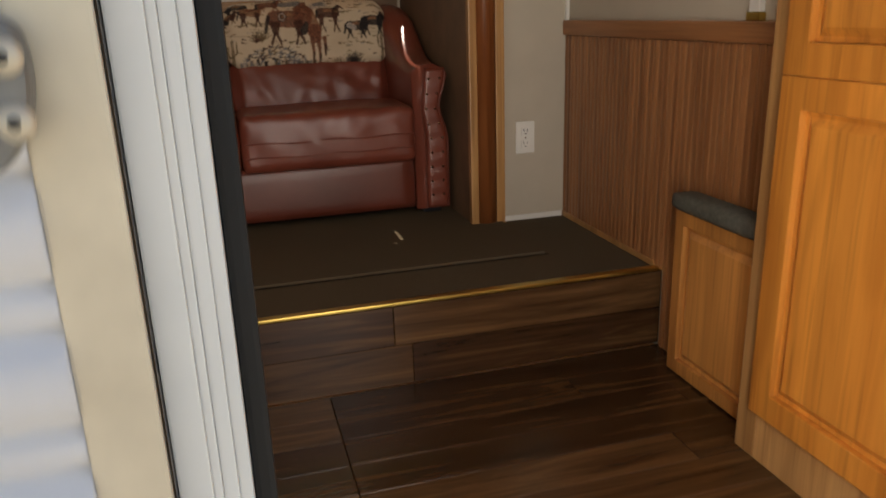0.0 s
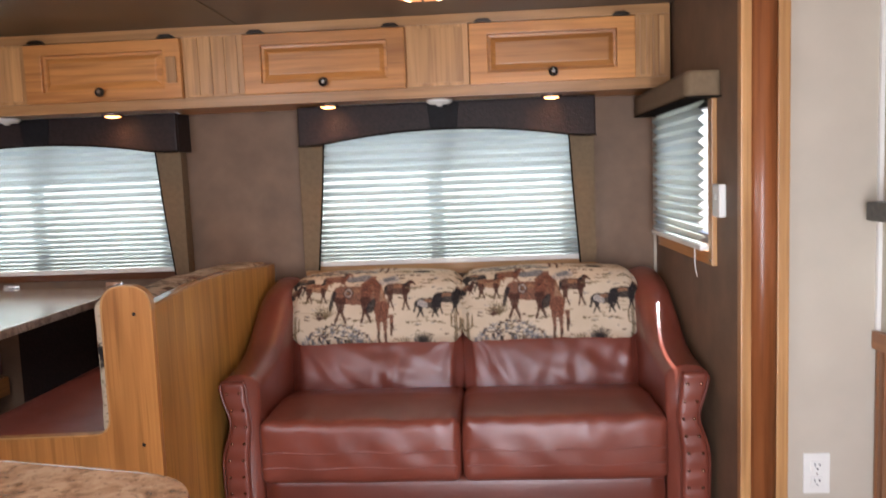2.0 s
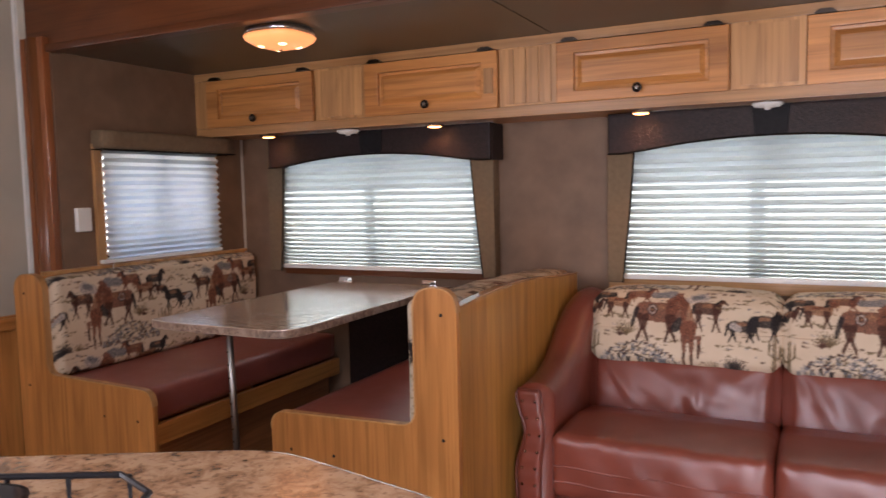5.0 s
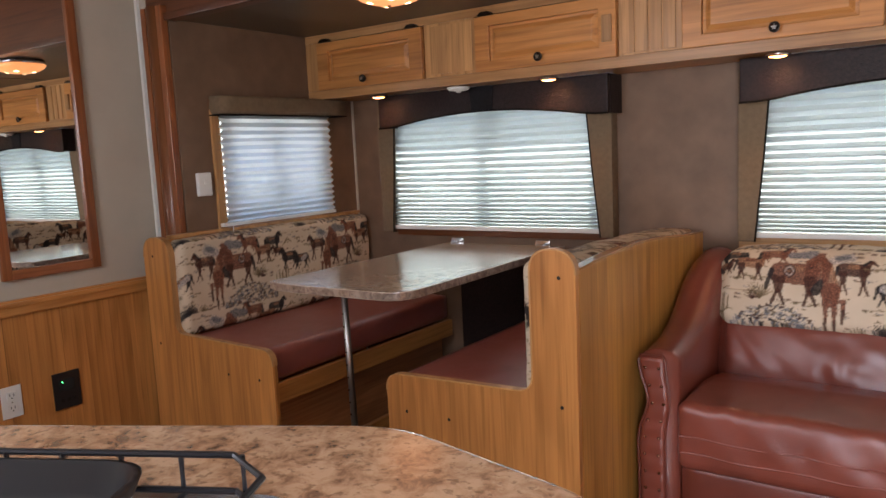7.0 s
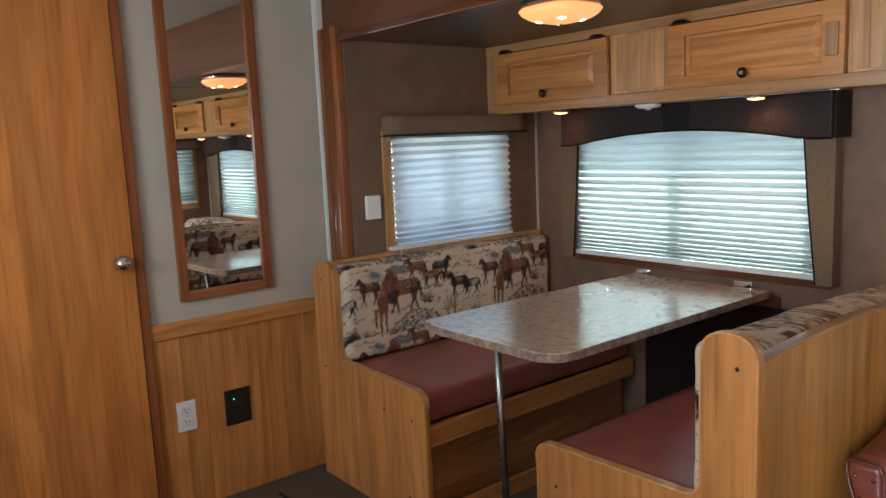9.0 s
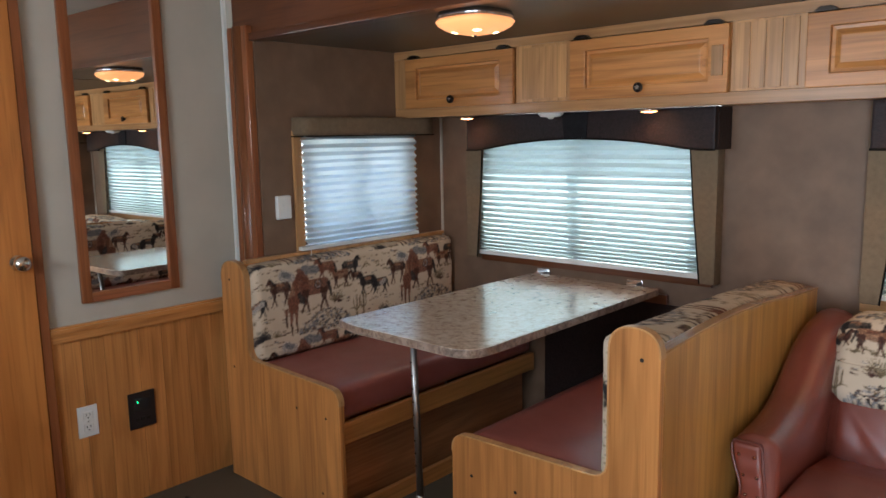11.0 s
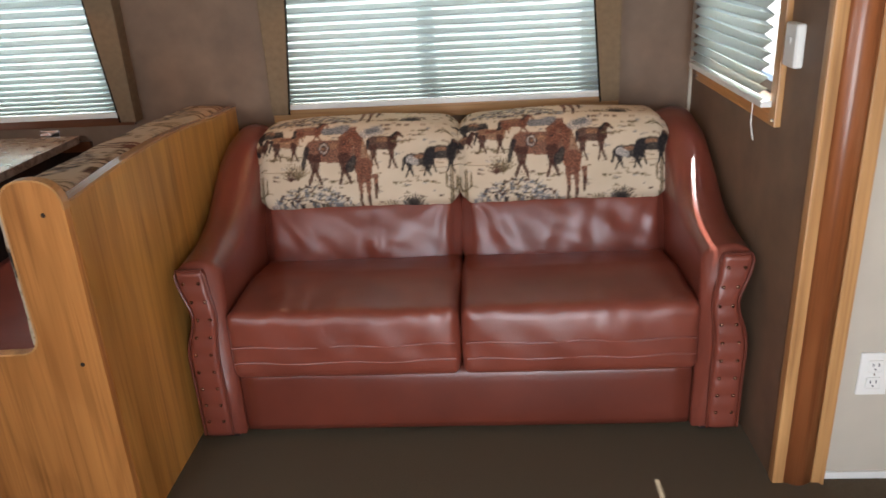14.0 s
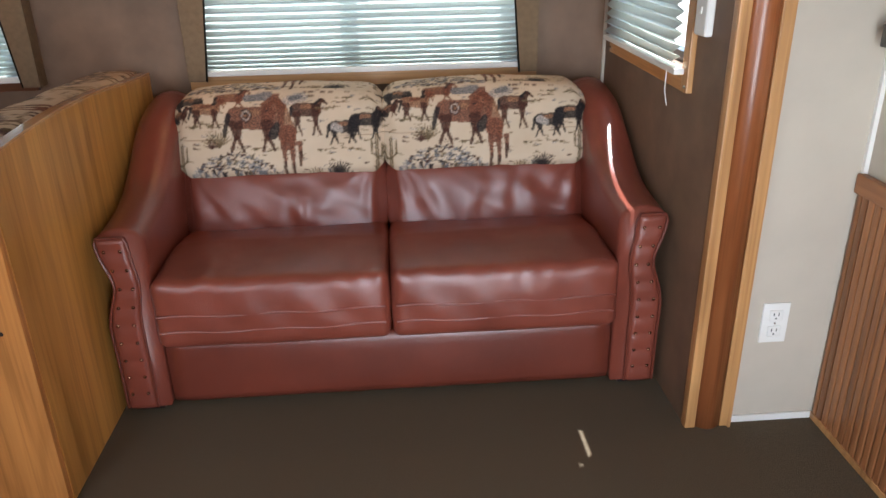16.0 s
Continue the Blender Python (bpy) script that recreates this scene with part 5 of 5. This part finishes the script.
tc_ = thing("tall_cabinet", (1.50, 1.3, LAND), "tall honey oak cabinet with raised-panel doors beside the entry", "cabinet")
TF = 1.432
part("carcass", box(TF + 0.022, XR - 0.001, YD + 0.001, 1.785, LAND, TOP - 0.001), oak, tc_)
part("stile", box(TF, TF + 0.0215, 1.722, 1.7855, LAND, TOP - 0.001, 0.003), oak_pale, tc_, "pale oak face-frame stile")
part("stile", box(TF, TF + 0.0215, YD + 0.001, 0.76, LAND, TOP - 0.001, 0.003), oak_pale, tc_)
part("base_rail", box(TF + 0.0005, TF + 0.0215, 0.7605, 1.7215, LAND, -0.120, 0.003), oak_pale, tc_, "pale oak base rail")
part("top_rail", box(TF + 0.0005, TF + 0.0215, 0.7605, 1.7215, 1.93, TOP - 0.001, 0.003), oak_pale, tc_)
for y0, y1 in ((1.212, 1.728), (0.756, 1.206)):
    for z0, z1 in ((-0.125, 0.6070), (0.6075, 1.935)):
        raised_panel("door", "x", TF - 0.020, -1, y0, y1, z0, z1, 0.062, oak_honey, tc_, "honey oak raised-panel door")

ws = thing("trim_wall_strip", (XR, 2.0, 0.70), "slim white upright strip with a brass foot above the panelling", "trim", kind="structure")
part("strip", box(XR - 0.016, XR - 0.0005, 1.985, 2.022, 0.722, TOP - 0.002, 0.003), white_plastic, ws)
part("foot", box(XR - 0.019, XR - 0.0005, 1.980, 2.027, 0.7025, 0.7215, 0.003), brass, ws, "brass foot")
sh = thing("wall_shelf", (1.53, 2.6, 1.01), "dark slate laminate shelf on the entry wall", "shelf")
part("board", box(1.500, XR - 0.0005, 2.25, 2.968, 1.008, 1.058, 0.006), shelf_mat, sh)
oc = thing("wall_cabinet", (1.55, 2.55, 1.06), "oak wall cabinet above the dark shelf", "cabinet")
part("face_frame", box(1.546, XR - 0.0005, 2.905, 2.945, 1.0585, TOP - 0.002, 0.003), oak_rosy, oc, "rosy oak edge")
part("panel", box(1.552, XR - 0.0005, 2.25, 2.9045, 1.0585, TOP - 0.002, 0.002), oak_rosy, oc)
pp = thing("paper_sheet", (1.50, 2.60, 1.02), "white paper sheet with a rosy edge propped on the shelf", "paper")
part("sheet", prism([(2.44, 1.030), (2.655, 1.030), (2.625, 1.33), (2.41, 1.33)], "x", 1.488, 1.4925), paper_mat, pp)
part("edge", prism([(2.650, 1.028), (2.660, 1.028), (2.630, 1.332), (2.620, 1.332)], "x", 1.486, 1.4945), oak_rosy, pp, "rosy edge")

# ---------------------------------------------------------------- kitchen peninsula
kp = thing("kitchen_counter", (-0.3, 1.2, LAND), "oak peninsula with a granite-pattern laminate worktop", "kitchen counter")
top_pts = rounded([(0.245, YD + 0.004), (0.245, 1.570), (-0.030, 1.632), (-0.40, 1.440), (-1.10, 1.08), (-1.10, YD + 0.004)], [0, 0.075, 0.05, 0, 0, 0], 8)
SINK = (-0.40, 0.045, 0.98, 1.432)


part("worktop", prism(top_pts, "z", 0.864, 0.907, 0.005), counter_mat, kp, "granite-pattern laminate worktop")
body_pts = [(0.200, YD + 0.006), (0.200, 1.545), (-0.035, 1.592), (-0.39, 1.405), (-1.06, 1.05), (-1.06, YD + 0.006)]
part("body", prism(body_pts, "z", LAND, 0.8635), oak, kp)
raised_panel("end_panel", "x", 0.2215, 1, 0.95, 1.545, LAND + 0.005, 0.860, 0.060, oak, kp, "framed oak end panel")

ext = thing("fire_extinguisher", (0.255, 1.195, 0.30), "small white fire extinguisher with a black head on the oak panel", "extinguisher")
part("cylinder", lathe([(0.018, 0.10), (0.027, 0.11), (0.029, 0.13), (0.029, 0.34), (0.024, 0.362), (0.012, 0.372)], (0.260, 1.195, 0.135), "z", 20), white_plastic, ext, "white cylinder", True)
part("head", lathe([(0.012, 0.3725), (0.013, 0.39), (0.013, 0.43), (0.010, 0.44)], (0.260, 1.195, 0.135), "z", 16), black_plastic, ext, "black valve head", True)
part("lever", box(0.252, 0.272, 1.170, 1.222, 0.576, 0.592, 0.004), black_plastic, ext)
part("gauge", lathe([(0.016, 0.0), (0.016, 0.010), (0.012, 0.013)], (0.272, 1.222, 0.548), "x", 16), white_plastic, ext, "white round gauge", True)
part("bracket", box(0.2220, 0.2300, 1.180, 1.210, 0.29, 0.49, 0.002), steel, ext)

snk = thing("kitchen_sink", (-0.35, 1.2, 0.90), "stainless steel sink set in the worktop", "sink")
rim_o = rounded([(SINK[0], SINK[2]), (SINK[1], SINK[2]), (SINK[1], SINK[3]), (SINK[0], SINK[3])], 0.06, 6)
rim_i = rounded([(SINK[0] + 0.03, SINK[2] + 0.03), (SINK[1] - 0.03, SINK[2] + 0.03), (SINK[1] - 0.03, SINK[3] - 0.03), (SINK[0] + 0.03, SINK[3] - 0.03)], 0.05, 6)


def bowl():
    b = bmesh.new()
    levels = [(rim_o, 0.9075), (rim_o, 0.913), (rim_i, 0.914), (rim_i, 0.9085)]
    rows = [[b.verts.new((x, y, z)) for x, y in pts] for pts, z in levels]
    for r0, r1 in zip(rows, rows[1:]):
        for i in range(len(r0)):
            b.faces.new((r0[i], r0[(i + 1) % len(r0)], r1[(i + 1) % len(r0)], r1[i]))
    b.faces.new(rows[-1])
    bmesh.ops.recalc_face_normals(b, faces=b.faces)
    return b


part("rim", bowl(), steel, snk, "", True)
rk = thing("dish_rack", (-0.3, 1.3, 0.915), "black wire dish rack standing on the sink", "dish rack")
R = (-0.345, 0.020, 1.13, 1.418)
for z in (0.922, 0.952):
    loop = [(R[0], R[2], z), (R[1] - 0.04, R[2], z), (R[1], R[2] + 0.04, z), (R[1], R[3] - 0.04, z), (R[1] - 0.04, R[3], z), (R[0], R[3], z), (R[0], R[2], z)]
    part("wire", tube(loop, 0.0028, 6), black_plastic, rk)
for i in range(7):
    x = R[0] + 0.02 + i * 0.052
    part("wire", tube([(x, R[3], 0.952), (x, R[3], 0.918), (x, R[2], 0.918), (x, R[2], 0.952)], 0.0024, 6), black_plastic, rk)
cad = thing("black_tub", (-0.16, 1.32, 0.925), "black plastic tub in the dish rack", "tub")
tub_o = rounded([(-0.325, 1.250), (-0.075, 1.250), (-0.075, 1.410), (-0.325, 1.410)], 0.05, 6)
tb = bmesh.new()
lv = []
for sc, z in ((0.90, 0.921), (1.0, 0.950), (0.95, 0.950), (0.86, 0.926)):
    lv.append([tb.verts.new((-0.20 + (x + 0.20) * sc, 1.33 + (y - 1.33) * sc, z)) for x, y in tub_o])
for r0, r1 in zip(lv, lv[1:]):
    for i in range(len(r0)):
        tb.faces.new((r0[i], r0[(i + 1) % len(r0)], r1[(i + 1) % len(r0)], r1[i]))
tb.faces.new(lv[0])
tb.faces.new(lv[-1])
bmesh.ops.recalc_face_normals(tb, faces=tb.faces)
part("shell", tb, black_plastic, cad, "", True)
turn = Matrix.Translation((0.008, 1.4415, 0)) @ Matrix.Rotation(radians(26), 4, "Z") @ Matrix.Translation((-0.020, -1.418, 0))
for e in (snk, rk, cad):            # set square to the slanted edge of the worktop
    e.matrix_basis = turn @ BASES[e.name]

# ---------------------------------------------------------------- doorway and outer skin
dw = thing("door_2", (0.36, YD - 0.03, LAND), "white aluminium entry door frame with a black seal", "door frame", kind="structure")
DX = 0.3668
part("seal", box(DX - 0.0056, DX, YD - 0.010, YD + 0.004, LAND, 1.72, 0.0016), black_rubber, dw, "black rubber seal")
part("inner_stop", box(DX - 0.0089, DX - 0.0057, YD - 0.0195, YD + 0.002, LAND, 1.72, 0.0006), white_paint, dw)
part("frame_bead", box(DX - 0.0125, DX - 0.0089, YD - 0.0215, YD - 0.002, LAND, 1.72, 0.0008), white_paint, dw)
part("frame_lip", box(DX - 0.0146, DX - 0.0125, YD - 0.0232, YD - 0.002, LAND, 1.72, 0.0005), white_paint, dw)
part("frame_face", box(DX - 0.0221, DX - 0.0146, YD - 0.0250, YD - 0.002, LAND, 1.72, 0.0006), white_paint, dw, "white painted door frame")
part("frame_gap", box(DX - 0.0226, DX - 0.0222, YD - 0.0285, YD - 0.002, LAND, 1.72), bronze, dw, "dark sealant line")
part("frame_back", box(0.3352, DX - 0.005, YD - 0.0018, YD, LAND, 1.72), white_paint, dw)
part("strike", box(DX - 0.0070, DX - 0.0044, YD - 0.0190, YD - 0.0172, 0.775, 0.83, 0.0005), black_plastic, dw, "black strike plate")
part("jamb", box(1.0405, 1.060, YD - 0.052, YD + 0.003, LAND, 1.72, 0.002), white_paint, dw)
part("head", box(0.300, 1.060, YD - 0.052, YD + 0.003, 1.7205, 1.745, 0.002), white_paint, dw)

ts = thing("trailer_skin", (-0.6, 0.58, -0.4), "white ribbed metal side of the trailer", "trailer side", kind="structure")
part("flat_band", box(DX - 0.0378, DX - 0.0227, YD - 0.0310, YD - 0.0282, -0.55, 2.0, 0.0008), aluminium, ts, "brushed aluminium upright band")
prof = [(YD - 0.0284, -0.55)]
z, k = -0.55, 0
while z < 2.0:
    hgt = (0.0220, 0.0100)[k % 2]
    for s_ in range(7):
        a = s_ / 6
        prof.append((YD - 0.0290 - (0.0058, 0.0022)[k % 2] * math.sin(math.pi * a) ** 0.6, z + (hgt - 0.0012) * a))
    z += hgt
    k += 1
prof.append((YD - 0.0284, z))
part("ribs", prism(prof, "x", -2.4, DX - 0.0380), skin_mat, ts, "white horizontal ribs", True)
part("ribs_right", prism(prof, "x", 1.062, 1.62), skin_mat, ts, "white horizontal ribs", True)
gh = thing("grab_handle", (0.305, 0.60, 0.74), "cast aluminium grab handle bolted to the trailer side", "handle")
plate_pts = rounded([(0.314, 0.7195), (0.3245, 0.7195), (0.3310, 0.727), (0.3335, 0.737), (0.3322, 0.7475), (0.314, 0.7475)], [0.003, 0.004, 0.006, 0.008, 0.004, 0.003], 5)
part("plate", prism(plate_pts, "y", YD - 0.0395, YD - 0.0311, 0.0018), cast_grey, gh, "cast grey metal plate")
part("grip", tube([(0.319, YD - 0.037, 0.738), (0.315, YD - 0.045, 0.76), (0.315, YD - 0.045, 0.84), (0.319, YD - 0.037, 0.87)], 0.0045, 10), aluminium, gh, "", True)
part("foot", lathe([(0.0125, 0.0), (0.0125, -0.0030), (0.0095, -0.0050)], (0.3215, YD - 0.0322, 0.876), "y", 24), aluminium, gh, "", True)
for bz in (0.7300, 0.7410):
    bolt = part("bolt", lathe([(0.0032, 0.0), (0.0032, -0.0010), (0.0022, -0.0020)], (0.3302, YD - 0.0395, bz), "y", 16), aluminium, gh, "round bolt head", True)
    part("socket", lathe([(0.0012, 0.0), (0.0010, -0.0004)], (0.3302, YD - 0.0415, bz), "y", 10), black_plastic, bolt)

# ---------------------------------------------------------------- planks, laid last
plank_box = {}


def plank(parent, x0, x1, y0, y1, z0, z1):
    key = (round(x1 - x0, 4), round(y1 - y0, 4), round(z1 - z0, 4))
    if key not in plank_box:
        plank_box[key] = finish("plank", box(0, key[0], 0, key[1], 0, key[2], 0.0012, 1), plank_m)
    ob = new("plank", plank_box[key])
    ob.parent = parent
    ob.location = (x0, y0, z0)
    return ob


def planks(name, label, x0, x1, y0, y1, z, width, lengths):
    e = new(name)
    tagged(e, label, "floor", kind="structure")
    row = 0
    y = y1
    while y > y0 + 0.01:
        a = max(y0, y - width)
        x = x0 - lengths[row % len(lengths)]
        k = row
        while x < x1 - 0.01:
            n = x + lengths[k % len(lengths)] + 0.35
            if n > x0 + 0.02:
                plank(e, max(x0, x) + 0.0008, min(x1, n) - 0.0008, a + 0.0008, y - 0.0008, z - 0.012, z)
            x = n
            k += 1
        y = a
        row += 1
    return e


LENGTHS = (0.42, 0.63, 0.30, 0.55, 0.71)
planks("floor_kitchen", "dark hickory-look planks", XL, 0.18, 1.0, STRIP - 0.013, -0.013, 0.115, LENGTHS)
planks("floor_entry", "dark hickory-look planks of the entry well", 0.200, XR, YD, STRIP - 0.013, LAND, 0.115, LENGTHS)
rs = new("riser_planks")
tagged(rs, "dark hickory-look planks facing the step", "riser", kind="structure")
for r, (z0, z1) in enumerate(((LAND + 0.001, -0.130), (-0.129, -0.014))):
    x = 0.19 - 0.3 * r
    k = r
    while x < XR - 0.01:
        n = min(XR, x + LENGTHS[(k + 2) % 5] + 0.3)
        plank(rs, max(0.165, x) + 0.0008, n - 0.0008, STRIP - 0.010, STRIP + 0.003, z0, z1)
        x = n
        k += 1
